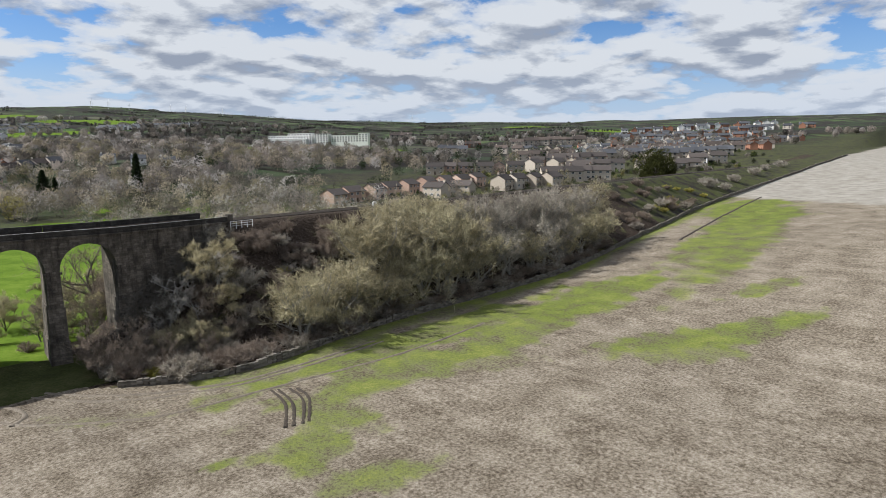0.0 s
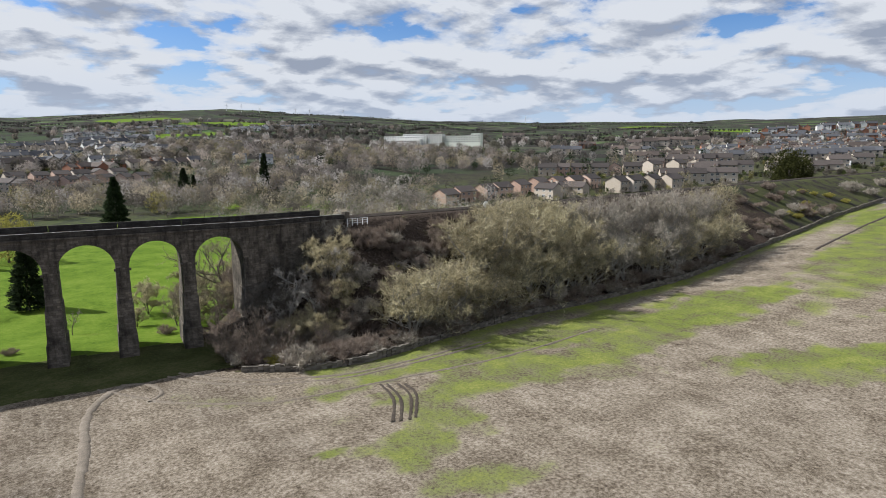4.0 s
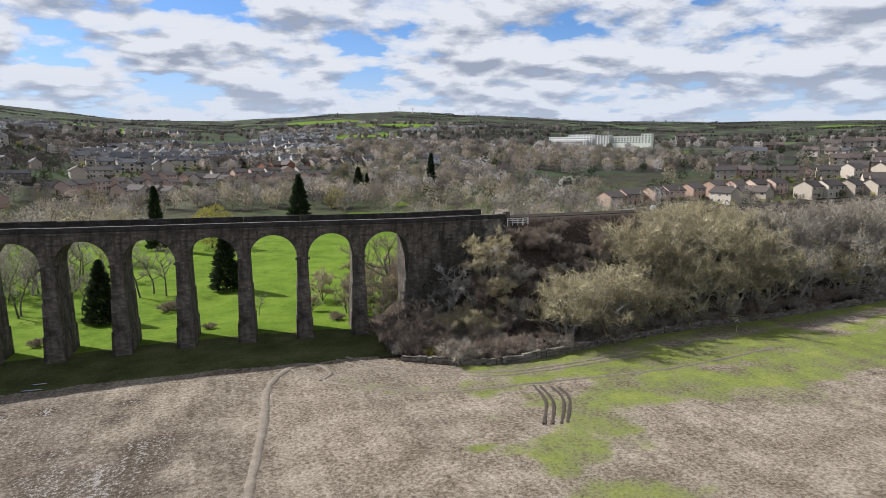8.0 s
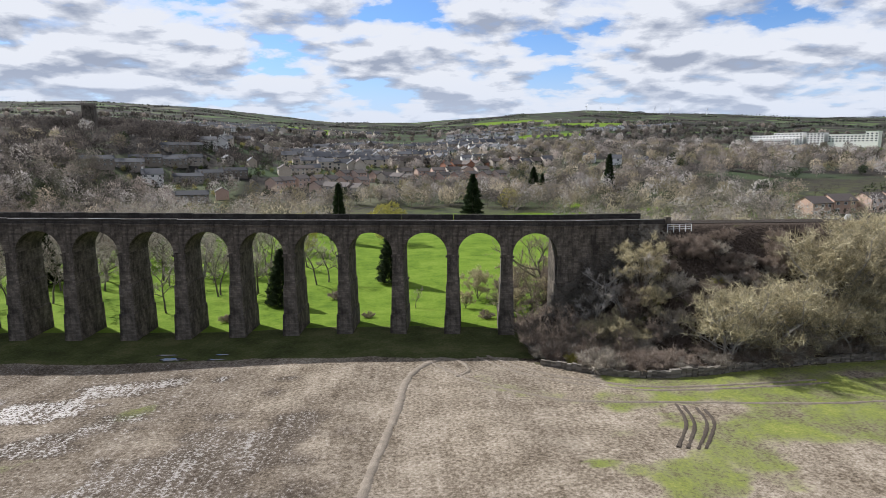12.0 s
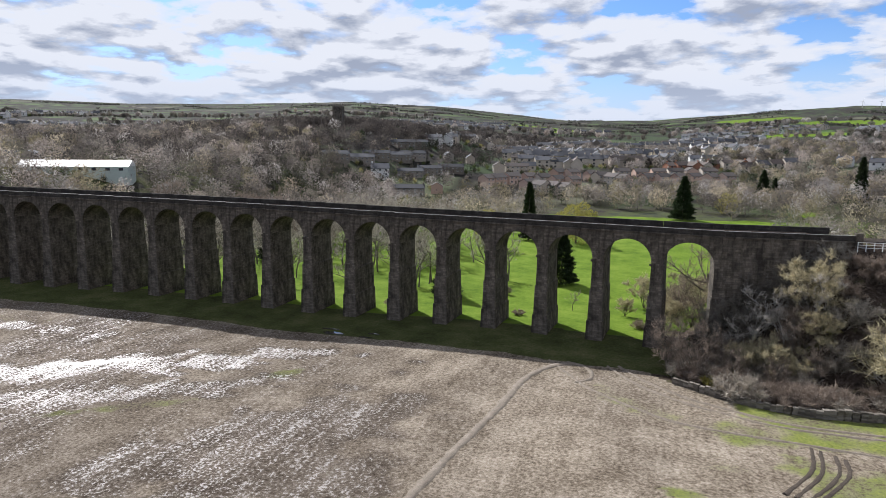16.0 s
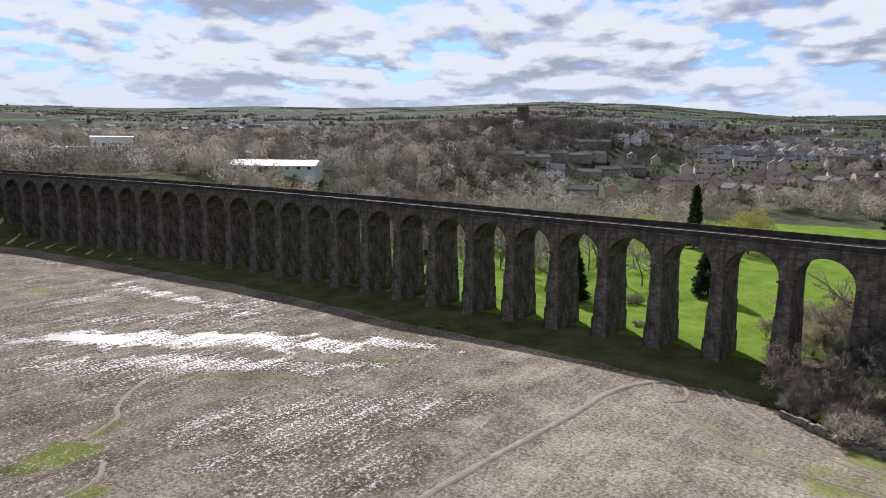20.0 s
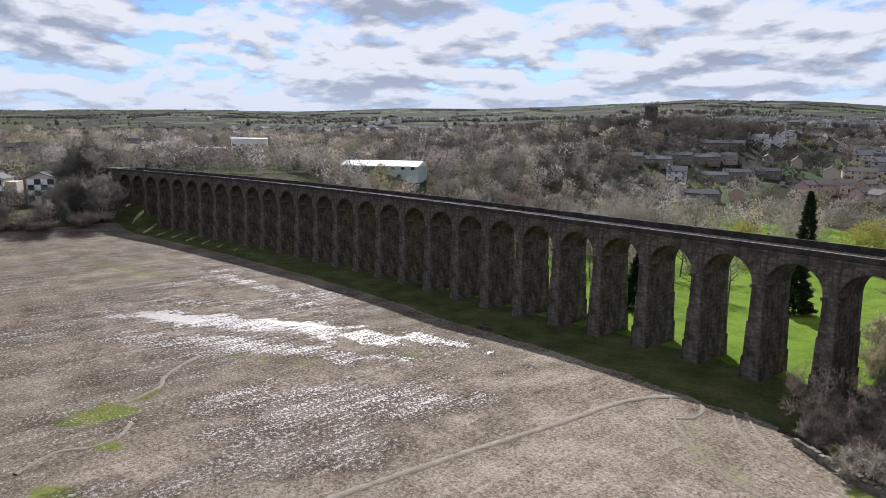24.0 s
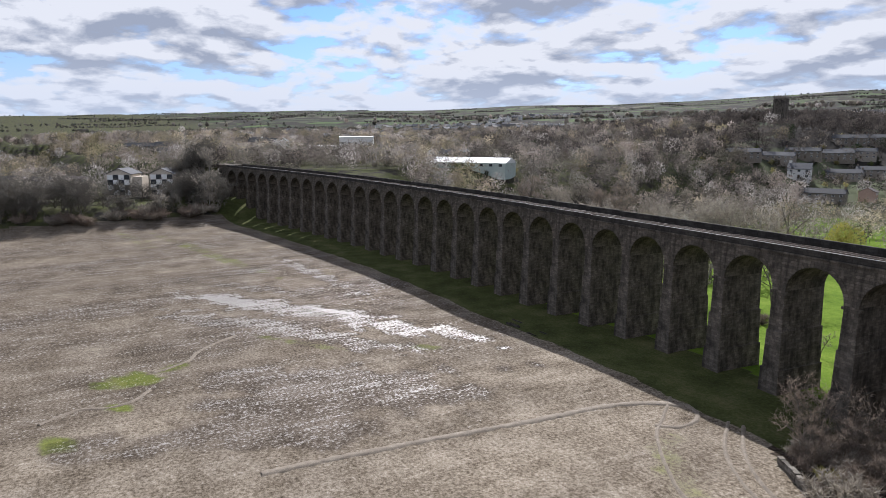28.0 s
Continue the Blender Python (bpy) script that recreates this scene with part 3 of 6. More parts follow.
def voussoir(i, n=27):
    """One wedge-shaped stone of the ring on the near face."""
    rnd = random.Random(5 + i)
    bm = bmesh.new()
    a0, a1 = math.pi * (i + 0.05) / n, math.pi * (i + 0.95) / n
    r0, r1, y = ARCH_R - 0.03, ARCH_R + 0.62 + rnd.uniform(-0.05, 0.07), -0.05 - rnd.uniform(0, 0.06)
    prism(bm, [(-r * math.cos(a), -ARCH_R + r * math.sin(a)) for a, r in ((a0, r0), (a1, r0), (a1, r1), (a0, r1))], y, 0.25)
    bmesh.ops.recalc_face_normals(bm, faces=bm.faces)
    return bm


def arch_ring(n=27):
    """The whole ring as one band, for the arches far from the camera."""
    bm = bmesh.new()
    rows = []
    for i in range(n + 1):
        a = math.pi * i / n
        rows.append([bm.verts.new((-r * math.cos(a), y, -ARCH_R + r * math.sin(a))) for r, y in ((ARCH_R - 0.03, 0.25), (ARCH_R - 0.03, -0.08), (ARCH_R + 0.64, -0.08), (ARCH_R + 0.64, 0.25))])
    for p, q in zip(rows[:-1], rows[1:]):
        for j in range(4):
            bm.faces.new((p[j], p[(j + 1) % 4], q[(j + 1) % 4], q[j]))
    bmesh.ops.recalc_face_normals(bm, faces=bm.faces)
    return bm


def pier_shape(foot=-24.5):
    """A pier in three lifts that widen downwards, with a plinth at each set-back and corbels at the springing."""
    bm = bmesh.new()
    hw = PITCH / 2 - ARCH_R
    levels = [(-ARCH_R, 0.0), (-10.2, 0.10), (-10.25, 0.24), (-15.9, 0.34), (-15.95, 0.50), (foot, 0.68)]
    rings = []
    for z, grow in levels:
        w = hw + grow
        rings.append([bm.verts.new((sx * w, y, z)) for sx, y in ((-1, -grow), (1, -grow), (1, DEPTH + grow), (-1, DEPTH + grow))])
    for p, q in zip(rings[:-1], rings[1:]):
        for i in range(4):
            bm.faces.new((p[i], q[i], q[(i + 1) % 4], p[(i + 1) % 4]))
    bm.faces.new(rings[0][::-1])
    bm.faces.new(rings[-1])
    bmesh.ops.recalc_face_normals(bm, faces=bm.faces)
    return bm


def bay_pose(row, back=0.0):
    x, y, z, h = row
    return Matrix.Translation((x, y, z)) @ Matrix.Rotation(h - math.pi, 4, "Z") @ Matrix.Translation((back, 0, 0))


def make_viaduct():
    via = thing("viaduct", Matrix.Identity(4), "long soot-dark sandstone railway viaduct of many round arches across a field", "viaduct")
    shapes = {}
    for k, bm, mat in (("arch", arch_bay(), STONE), ("ring", arch_ring(), STONE), ("pier", pier_shape(), STONE),
                       ("corbel", boxed((-0.18, 0.18, -0.02, 0.5, -0.2, 0.2)), STONE),
                       ("course", boxed((-PITCH / 2 - 0.02, PITCH / 2 + 0.02, -0.22, 0.25, 1.15, 1.40)), STONE),
                       ("parapet", boxed((-PITCH / 2 - 0.02, PITCH / 2 + 0.02, 0.0, 0.36, 1.40, 2.30)), SOOT),
                       ("coping", boxed((-PITCH / 2 - 0.02, PITCH / 2 + 0.02, 0.13, 0.27, 2.30, 2.34)), COPING),
                       ("far_parapet", boxed((-PITCH / 2 - 0.02, PITCH / 2 + 0.02, DEPTH - 0.46, DEPTH, 1.15, 2.62)), SOOT),
                       ("bed", boxed((-PITCH / 2 - 0.02, PITCH / 2 + 0.02, 0.46, DEPTH - 0.46, 1.154, 1.45)), BALLAST)):
        me = bpy.data.meshes.new(k)
        bm.to_mesh(me)
        bm.free()
        me.materials.append(mat)
        shapes[k] = me
    wedges = []
    for i in range(27):
        me = bpy.data.meshes.new("voussoir")
        bm = voussoir(i)
        bm.to_mesh(me)
        bm.free()
        me.materials.append(STONE)
        wedges.append(me)
    for i, row in enumerate(BAYS[:ARCHES]):
        m = bay_pose(row)
        a = place("arch", shapes["arch"], None, via, m=m)
        if i < 9:
            for v in wedges:
                place("voussoir", v, None, a)
        else:
            place("arch_ring", shapes["ring"], None, a)
        place("string_course", shapes["course"], None, via, m=m)
        p = place("parapet", shapes["parapet"], None, via, m=m)
        place("coping", shapes["coping"], None, p, "pale sunlit coping stones")
        place("parapet", shapes["far_parapet"], None, via, m=m)
        place("track_bed", shapes["bed"], None, via, m=m)
        pier = place("pier", shapes["pier"], None, via, m=bay_pose(row, -PITCH / 2))
        for sx in (-1, 1):
            place("corbel", shapes["corbel"], None, pier, m=pose(sx * (PITCH / 2 - ARCH_R + 0.15), 0, -ARCH_R - 0.35))
    # the abutment beyond the first arch, its side walls and end pillars
    m = bay_pose(BAYS[0], PITCH / 2) @ pose(0, 0, 0, 0, 0, 12.3)
    place("pier", shapes["pier"], None, via, m=bay_pose(BAYS[0], PITCH / 2))
    L = 20.2
    part("abutment_wall", boxed((0.0, L, 0.004, DEPTH, -24, 1.15)), STONE, via, m=m)
    part("string_course", boxed((0, L, -0.22, 0.25, 1.15, 1.40)), STONE, via, m=m)
    part("parapet", boxed((0, L, 0.0, 0.46, 1.40, 2.30)), SOOT, via, m=m)
    part("coping", boxed((0, L, 0.13, 0.27, 2.30, 2.34)), COPING, via, m=m)
    part("parapet", boxed((0, L - 1.0, DEPTH - 0.46, DEPTH, 1.15, 2.62)), SOOT, via, m=m)
    part("end_pillar", boxed((L, L + 1.1, -0.25, 0.75, -3, 2.7)), STONE, via, m=m)
    part("track_bed", boxed((0, L, 0.46, DEPTH - 0.46, 1.154, 1.45)), BALLAST, via, m=m)
    m = bay_pose(BAYS[ARCHES])
    part("abutment_wall", boxed((-14, PITCH / 2, 0, DEPTH, -24, 2.3)), STONE, via, m=m)


make_viaduct()

# ---------------------------------------------------------------- tracks and walls on the ground
SOIL_PALE = material("packed_soil", [(0.085, 0.069, 0.052), (0.155, 0.128, 0.098), (0.275, 0.236, 0.188)], 1.1, bump=0.8, fine=0.5)
SOIL_DARK = material("turned_soil", [(0.030, 0.023, 0.017), (0.075, 0.058, 0.043)], 2.0, bump=0.8)
WALL_STONE = material("dry_stone", [(0.045, 0.04, 0.033), (0.12, 0.105, 0.085), (0.22, 0.20, 0.17)], 1.5, per="island", bump=0.6)


def along(line, step):
    """Points at even steps on a smooth curve through a line of the plan, with headings."""
    pts = [Vector(p[:2]) for p in line]
    out = []
    for i in range(len(pts) - 1):
        p0, p1, p2, p3 = pts[max(i - 1, 0)], pts[i], pts[i + 1], pts[min(i + 2, len(pts) - 1)]
        n = max(1, int((p2 - p1).length / step))
        for j in range(n):
            k = j / n
            out.append(0.5 * ((2 * p1) + (p2 - p0) * k + (2 * p0 - 5 * p1 + 4 * p2 - p3) * k * k + (3 * p1 - p0 - 3 * p2 + p3) * k ** 3))
    out.append(pts[-1])
    heads = [(out[min(i + 1, len(out) - 1)] - out[max(i - 1, 0)]).normalized() for i in range(len(out))]
    return out, heads


def ribbon(name, line, width, mat, lift, label, ragged=0.25, seed=1, lip=0.0):
    """A worn strip that follows the ground, thinning and breaking at its edges."""
    rnd = random.Random(seed)
    pts, heads = along(line, 0.55)
    rows = []
    for p, h in zip(pts, heads):
        side = Vector((-h.y, h.x))
        a, b = width / 2 * (1 + rnd.uniform(-ragged, ragged)), width / 2 * (1 + rnd.uniform(-ragged, ragged))
        rows.append([p - side * (a + 0.35), p - side * a, p, p + side * b, p + side * (b + 0.35)])
    flat = np.array([[(q.x, q.y) for q in r] for r in rows])
    z = height(flat[..., 0], flat[..., 1]) + 0.10
    z[:, 1:4] += lift
    z[:, 2] -= lip
    z[:, 0] -= 0.35
    z[:, 4] -= 0.35
    verts = np.concatenate([flat, z[..., None]], -1).reshape(-1, 3).tolist()
    faces = [(i * 5 + j, (i + 1) * 5 + j, (i + 1) * 5 + j + 1, i * 5 + j + 1) for i in range(len(rows) - 1) for j in range(4)]
    ob = place(name, mesh_of(name, verts, faces, None, True), mat)
    return tagged(ob, label, "track", kind="structure")


for i, (line, w) in enumerate((([(-17, 42), (-15, 60), (-12.6, 76), (-11.4, 88), (-9, 94.5), (-6, 98)], 0.9),
                               ([(-6, 98.6), (-3.5, 97.5), (-1.7, 95.0), (-1.6, 91.5), (-3.5, 89.3)], 0.45),
                               ([(-9, 98.8), (-4.5, 92.0), (-1.2, 87.1), (5.7, 81.0), (12, 77.5), (25.7, 76.2), (39, 74.9), (50, 74.9), (73, 77.5)], 0.22),
                               # white water runnels, put in with the same pale soil ribbon
                               ([(-73.5, 51.5), (-70.0, 46.5), (-66.5, 43.0), (-63.5, 41.5), (-61.5, 38.5), (-60.2, 35.5)], 0.38),
                               ([(-52, 34), (-48.5, 31.5), (-47.5, 28), (-49, 24.5), (-46, 20)], 0.4),
                               )):
    ribbon("tractor_track", line, w, SOIL_PALE, 0.05, "pale strip of packed soil for tractor tracks and water runnels", 0.35, 10 + i)
for i, line in enumerate(([(0.6, 98.6), (5.4, 91.3), (11.2, 86.0), (17, 83.2), (23.5, 81), (36.4, 80.9), (52, 83)], [(2.4, 99.2), (7.2, 92.4), (12.6, 87.6), (18.5, 84.6), (25, 82.3), (36.4, 82.3), (51, 84.4)])):
    ribbon("wheel_rut", line, 0.24, SOIL_PALE, 0.05, "narrow rut along the headland beside the wall", 0.3, 40 + i)
for i, line in enumerate(([(25.6, 75.5), (24.3, 69.3), (20.4, 62.6)], [(26.4, 75), (25.2, 69), (21.4, 62.2)], [(27.8, 74), (26.8, 68.9), (22.5, 61.9)], [(28.6, 73.4), (27.8, 69), (23.4, 62.0)])):
    ribbon("wheel_rut", line, 0.19, SOIL_DARK, 0.05, "deep dark wheel rut in grass", 0.55, 50 + i, 0.08)
ribbon("hedge_line", [(292, 104), (224, 93.5), (165, 82)], 0.6, SOIL_DARK, 0.08, "dark ditch line across green field", 0.4, 60)


def make_wall(name, line, high, label, seed):
    """A dry-stone wall: rough courses, with upright cope stones along the top and gaps where it has slumped."""
    rnd = random.Random(seed)
    bm = bmesh.new()
    pts, heads = along(line, 0.75)
    for i, (p, h) in enumerate(zip(pts, heads)):
        tall = high * (0.85 + 0.35 * noise.noise((p.x * 0.13, p.y * 0.13, seed)))
        z = ground_at(p.x, p.y) - 0.25
        side = Vector((-h.y, h.x))
        zz = z
        while zz < z + 0.25 + tall:
            dz = rnd.uniform(0.22, 0.38)
            ln, wd, off = rnd.uniform(0.34, 0.46), rnd.uniform(0.24, 0.34), rnd.uniform(-0.05, 0.05)
            c = p + side * off
            corners = []
            for lz in (zz, zz + dz - 0.02):
                for sx, sy in ((-1, -1), (1, -1), (1, 1), (-1, 1)):
                    q = c + h * (sx * ln * rnd.uniform(0.9, 1.08)) + side * (sy * wd * rnd.uniform(0.85, 1.1))
                    corners.append(bm.verts.new((q.x, q.y, lz + rnd.uniform(-0.02, 0.02))))
            for f in ((3, 2, 1, 0), (4, 5, 6, 7), (0, 1, 5, 4), (1, 2, 6, 5), (2, 3, 7, 6), (3, 0, 4, 7)):
                bm.faces.new([corners[k] for k in f])
            zz += dz
    ob = part(name, bm, WALL_STONE)
    tagged(ob, label, "wall", kind="structure")


make_wall("field_wall", WALL[1:], 1.25, "dark dry-stone wall between field and railway embankment", 3)

# ---------------------------------------------------------------- railway on the embankment


def make_railway():
    line = RAIL
    zs = np.array([[p[0], p[2]] for p in line])
    root = thing("railway", Matrix.Identity(4), "single railway line on a ballast bed along a grassy embankment", "railway", kind="structure")

    def strip(name, off0, off1, dz0, dz1, mat, x_lo, x_hi, label=""):
        pts, heads = along(line, 2.5)
        verts, faces = [], []
        for p, h in zip(pts, heads):
            if not x_lo < p.x < x_hi:
                continue
            side = Vector((h.y, -h.x))
            zc = float(np.interp(p.x, zs[:, 0], zs[:, 1]))
            zc += 0.62 if p.x < 34 else 0.0
            for off, dz in ((off0, dz0), (off0, dz1), (off1, dz1), (off1, dz0)):
                q = p + side * off
                verts.append((q.x, q.y, zc + dz))
        n = len(verts) // 4
        for i in range(n - 1):
            for j in range(4):
                faces.append((i * 4 + j, i * 4 + (j + 1) % 4, (i + 1) * 4 + (j + 1) % 4, (i + 1) * 4 + j))
        place(name, mesh_of(name, verts, faces, mat), None, root, label)

    strip("ballast_bed", -3.6, 1.4, -0.5, 0.12, BALLAST, 35.5, 690, "grey-brown stone ballast")
    for off in (-2.35, -0.92):
        strip("rail", off - 0.05, off + 0.05, 0.02, 0.18, STEEL, END[0] - 30, 690, "worn steel rail")


make_railway()

# ---------------------------------------------------------------- trees


def tube(verts, faces, p0, p1, r0, r1, sides):
    d = (p1 - p0)
    if d.length < 1e-5:
        return
    d = d.normalized()
    u = d.cross(Vector((0.3, 0.9, 0.2))).normalized()
    v = d.cross(u)
    k = len(verts)
    for p, r in ((p0, r0), (p1, r1)):
        for i in range(sides):
            a = 2 * math.pi * i / sides
            verts.append(p + u * (r * math.cos(a)) + v * (r * math.sin(a)))
    for i in range(sides):
        j = (i + 1) % sides
        faces.append((k + i, k + j, k + sides + j, k + sides + i))


def blade(verts, faces, p, d, ln, w, rnd):
    side = d.cross(Vector((rnd.uniform(-1, 1), rnd.uniform(-1, 1), rnd.uniform(-1, 1))))
    if side.length < 1e-4:
        return
    side = side.normalized() * (w / 2)
    k = len(verts)
    q = p + d * ln
    verts += [p - side, p + side, q + side * 0.35]
    faces.append((k, k + 1, k + 2))


def rand_dir(rnd):
    z, a = rnd.uniform(-1, 1), rnd.uniform(0, 2 * math.pi)
    r = math.sqrt(1 - z * z)
    return Vector((r * math.cos(a), r * math.sin(a), z))


def bare_tree(seed, high, wide, stems=1, bole=0.28, limbs=7, branches=6, shoots=5, twigs=20, twig_len=0.8, twig_w=0.05, droop=0.0, thick=0.022):
    """A leafless tree: trunk, limbs and branches as one mesh, the haze of fine twigs as another."""
    rnd = random.Random(seed)
    wv, wf, tv, tf = [], [], [], []

    def grow(p, d, ln, r, up, bits, sides):
        pts = [p]
        for i in range(bits):
            d = (d + rand_dir(rnd) * 0.22 + Vector((0, 0, up))).normalized()
            q = p + d * (ln / bits)
            tube(wv, wf, p, q, r * (1 - 0.6 * i / bits), r * (1 - 0.6 * (i + 1) / bits), sides)
            p = q
            pts.append(p)
        return pts, d

    for s in range(stems):
        a = 2 * math.pi * (s + rnd.random()) / stems
        lean = 0.0 if stems == 1 else rnd.uniform(0.12, 0.42)
        d0 = Vector((math.cos(a) * lean, math.sin(a) * lean, 1)).normalized()
        base = Vector((math.cos(a), math.sin(a), 0)) * (0.0 if stems == 1 else 0.25)
        pts, d = grow(base - d0 * 0.6, d0, high * 0.62 + 0.6, high * thick, 0.03, 6, 6)
        for b in range(limbs):
            k = bole + (1 - bole) * (b + rnd.random()) / limbs
            p = pts[min(int(k * 6), 5)].lerp(pts[min(int(k * 6) + 1, 6)], k * 6 % 1)
            aa = 2.4 * b + rnd.uniform(-0.6, 0.6)
            out = Vector((math.cos(aa), math.sin(aa), rnd.uniform(0.25, 1.1)))
            ln = wide * (0.62 - 0.28 * k) * rnd.uniform(0.8, 1.2) + high * 0.12 * k
            lpts, ld = grow(p, out.normalized(), ln, high * thick * 0.42, 0.10 - droop * 0.1, 4, 4)
            for _ in range(branches):
                kk = rnd.uniform(0.25, 1.0)
                q = lpts[min(int(kk * 4), 3)].lerp(lpts[min(int(kk * 4) + 1, 4)], kk * 4 % 1)
                bd = (ld * 0.6 + rand_dir(rnd) + Vector((0, 0, 0.45 - droop))).normalized()
                bpts, bd = grow(q, bd, ln * rnd.uniform(0.3, 0.55), high * thick * 0.17, 0.05 - droop * 0.15, 2, 3)
                for _ in range(shoots):
                    q2 = bpts[0].lerp(bpts[-1], rnd.uniform(0.2, 1.0))
                    sd = (bd * 0.7 + rand_dir(rnd) + Vector((0, 0, 0.4 - droop))).normalized()
                    sl = ln * rnd.uniform(0.12, 0.26)
                    tip = q2 + sd * sl
                    blade(tv, tf, q2, sd, sl, twig_w * 1.4, rnd)
                    for _ in range(twigs):
                        td = (sd * 0.55 + rand_dir(rnd) + Vector((0, 0, 0.25 - droop))).normalized()
                        blade(tv, tf, q2.lerp(tip, rnd.random()), td, twig_len * rnd.uniform(0.5, 1.25), twig_w * rnd.uniform(0.6, 1.2), rnd)
    return wv, wf, tv, tf


def bush(seed, wide, high, twigs, ln, w, up=0.5):
    """A low thicket: arching shoots from one stool."""
    rnd = random.Random(seed)
    wv, wf, tv, tf = [], [], [], []
    for _ in range(26):
        a, r = rnd.uniform(0, 6.283), rnd.random() ** 0.5
        d = Vector((math.cos(a) * r * wide, math.sin(a) * r * wide, high * (1.05 - 0.55 * r * r) * rnd.uniform(0.7, 1.0)))
        p = Vector((d.x * 0.25, d.y * 0.25, -0.3))
        mid = p.lerp(d, 0.55) + Vector((0, 0, high * 0.14))
        tube(wv, wf, p, mid, 0.05, 0.035, 3)
        tube(wv, wf, mid, d, 0.035, 0.012, 3)
        for _ in range(twigs):
            k = rnd.uniform(0.1, 1.0) ** 0.7
            q = p.lerp(mid, k * 1.8) if k < 0.55 else mid.lerp(d, (k - 0.55) / 0.45)
            td = (rand_dir(rnd) + Vector((0, 0, up)) + Vector((d.x, d.y, 0)) * 0.12).normalized()
            blade(tv, tf, q, td, ln * rnd.uniform(0.5, 1.3), w * rnd.uniform(0.6, 1.3), rnd)
    return wv, wf, tv, tf


def conifer(seed, high, wide, n=3600, column=0.0, size=0.55):
    """A dense evergreen of drooping sprays round a trunk."""
    rnd = random.Random(seed)
    wv, wf, tv, tf = [], [], [], []
    tube(wv, wf, Vector((0, 0, -0.5)), Vector((0, 0, high * 0.92)), high * 0.022, 0.03, 6)
    for _ in range(n):
        k = rnd.random() ** 1.25
        a = rnd.uniform(0, 6.283)
        edge = (1 - k) ** (0.75 - 0.35 * column) * wide / 2 * (0.86 + 0.16 * math.sin(a * 3 + k * 21) + 0.12 * math.sin(k * 60))
        r = edge * rnd.uniform(0.55, 1.0)
        p = Vector((math.cos(a) * r, math.sin(a) * r, high * (0.05 + 0.95 * k)))
        d = Vector((math.cos(a), math.sin(a), rnd.uniform(-0.5, 0.9))) + rand_dir(rnd) * 0.5
        d.normalize()
        blade(tv, tf, p - d * size * 0.4, d, size * rnd.uniform(0.7, 1.5), size * 0.5, rnd)
    return wv, wf, tv, tf


def leafy(seed, high, wide, n=5200, size=0.35, lobes=9, low=0.12):
    """A rounded evergreen or budding crown in lobes with gaps between them."""
    rnd = random.Random(seed)
    wv, wf, tv, tf = [], [], [], []
    tube(wv, wf, Vector((0, 0, -0.5)), Vector((0, 0, high * 0.45)), high * 0.03, high * 0.016, 6)
    hubs = []
    for i in range(lobes):
        a, k = i * 2.4 + rnd.uniform(-0.3, 0.3), (i + 0.5) / lobes
        r = wide * 0.5 * (0.72 * math.sin(math.pi * (0.12 + 0.8 * k)))
        hubs.append((Vector((math.cos(a) * r, math.sin(a) * r, high * (low + 0.12 + 0.66 * k))), wide * rnd.uniform(0.19, 0.27)))
        tube(wv, wf, Vector((0, 0, high * 0.25)), hubs[-1][0], high * 0.012, 0.03, 4)
    for _ in range(n):
        c, r = rnd.choice(hubs)
        d = rand_dir(rnd)
        p = c + Vector((d.x, d.y, d.z * 1.1)) * (r * rnd.uniform(0.7, 1.08))
        blade(tv, tf, p, (d + rand_dir(rnd) * 0.9).normalized(), size * rnd.uniform(0.6, 1.3), size * 0.6, rnd)
    return wv, wf, tv, tf


class Kind:
    """A kind of tree, built in a few shapes that its single trees share."""

    def __init__(self, name, label, category, wood, twig, shapes, crown="crown"):
        self.name, self.label, self.category, self.crown = name, label, category, crown
        self.meshes = []
        for wv, wf, tv, tf in shapes:
            self.meshes.append((mesh_of("trunk", [tuple(v) for v in wv], wf, wood, True), mesh_of(crown, [tuple(v) for v in tv], tf, twig)))
        self.count = 0

    def put(self, x, y, size=1.0, turn=None, group="", label="", sink=0.0, shape=None, tall=1.0):
        i = self.count
        self.count += 1
        a = math.degrees(i * 2.399) if turn is None else turn
        m = pose(x, y, ground_at(x, y) - sink, 0, 0, a) @ Matrix.Diagonal((size, size, size * tall, 1))
        root = thing(self.name, m, label or self.label, self.category, group)
        trunk, crown = self.meshes[(i if shape is None else shape) % len(self.meshes)]
        place("trunk", trunk, None, root)
        place(self.crown, crown, None, root)
        return root


WILLOW = Kind("willow_tree", "bushy leafless willow with yellowish-tan twigs on the embankment", "tree", GREY_BARK, TWIG_TAN,
              [bare_tree(11 + i, 11, 9.5, stems=4, bole=0.12, limbs=6, branches=5, shoots=5, twigs=6, twig_len=1.3, twig_w=0.085, thick=0.019) for i in range(3)])
BIRCH = Kind("bare_tree", "tall leafless grey tree with upright branches", "tree", GREY_BARK, TWIG_GREY,
             [bare_tree(31 + i, 14, 8.0, stems=2, bole=0.2, limbs=8, branches=6, shoots=4, twigs=5, twig_len=1.2, twig_w=0.08, thick=0.019) for i in range(3)])
PALE = Kind("pale_tree", "pale silvery bare tree with forked branches", "tree", PALE_BARK, TWIG_PALE,
            [bare_tree(51 + i, 12, 5.2, stems=1, bole=0.12, limbs=11, branches=6, shoots=4, twigs=6, twig_len=0.7, twig_w=0.06, thick=0.013) for i in range(2)])
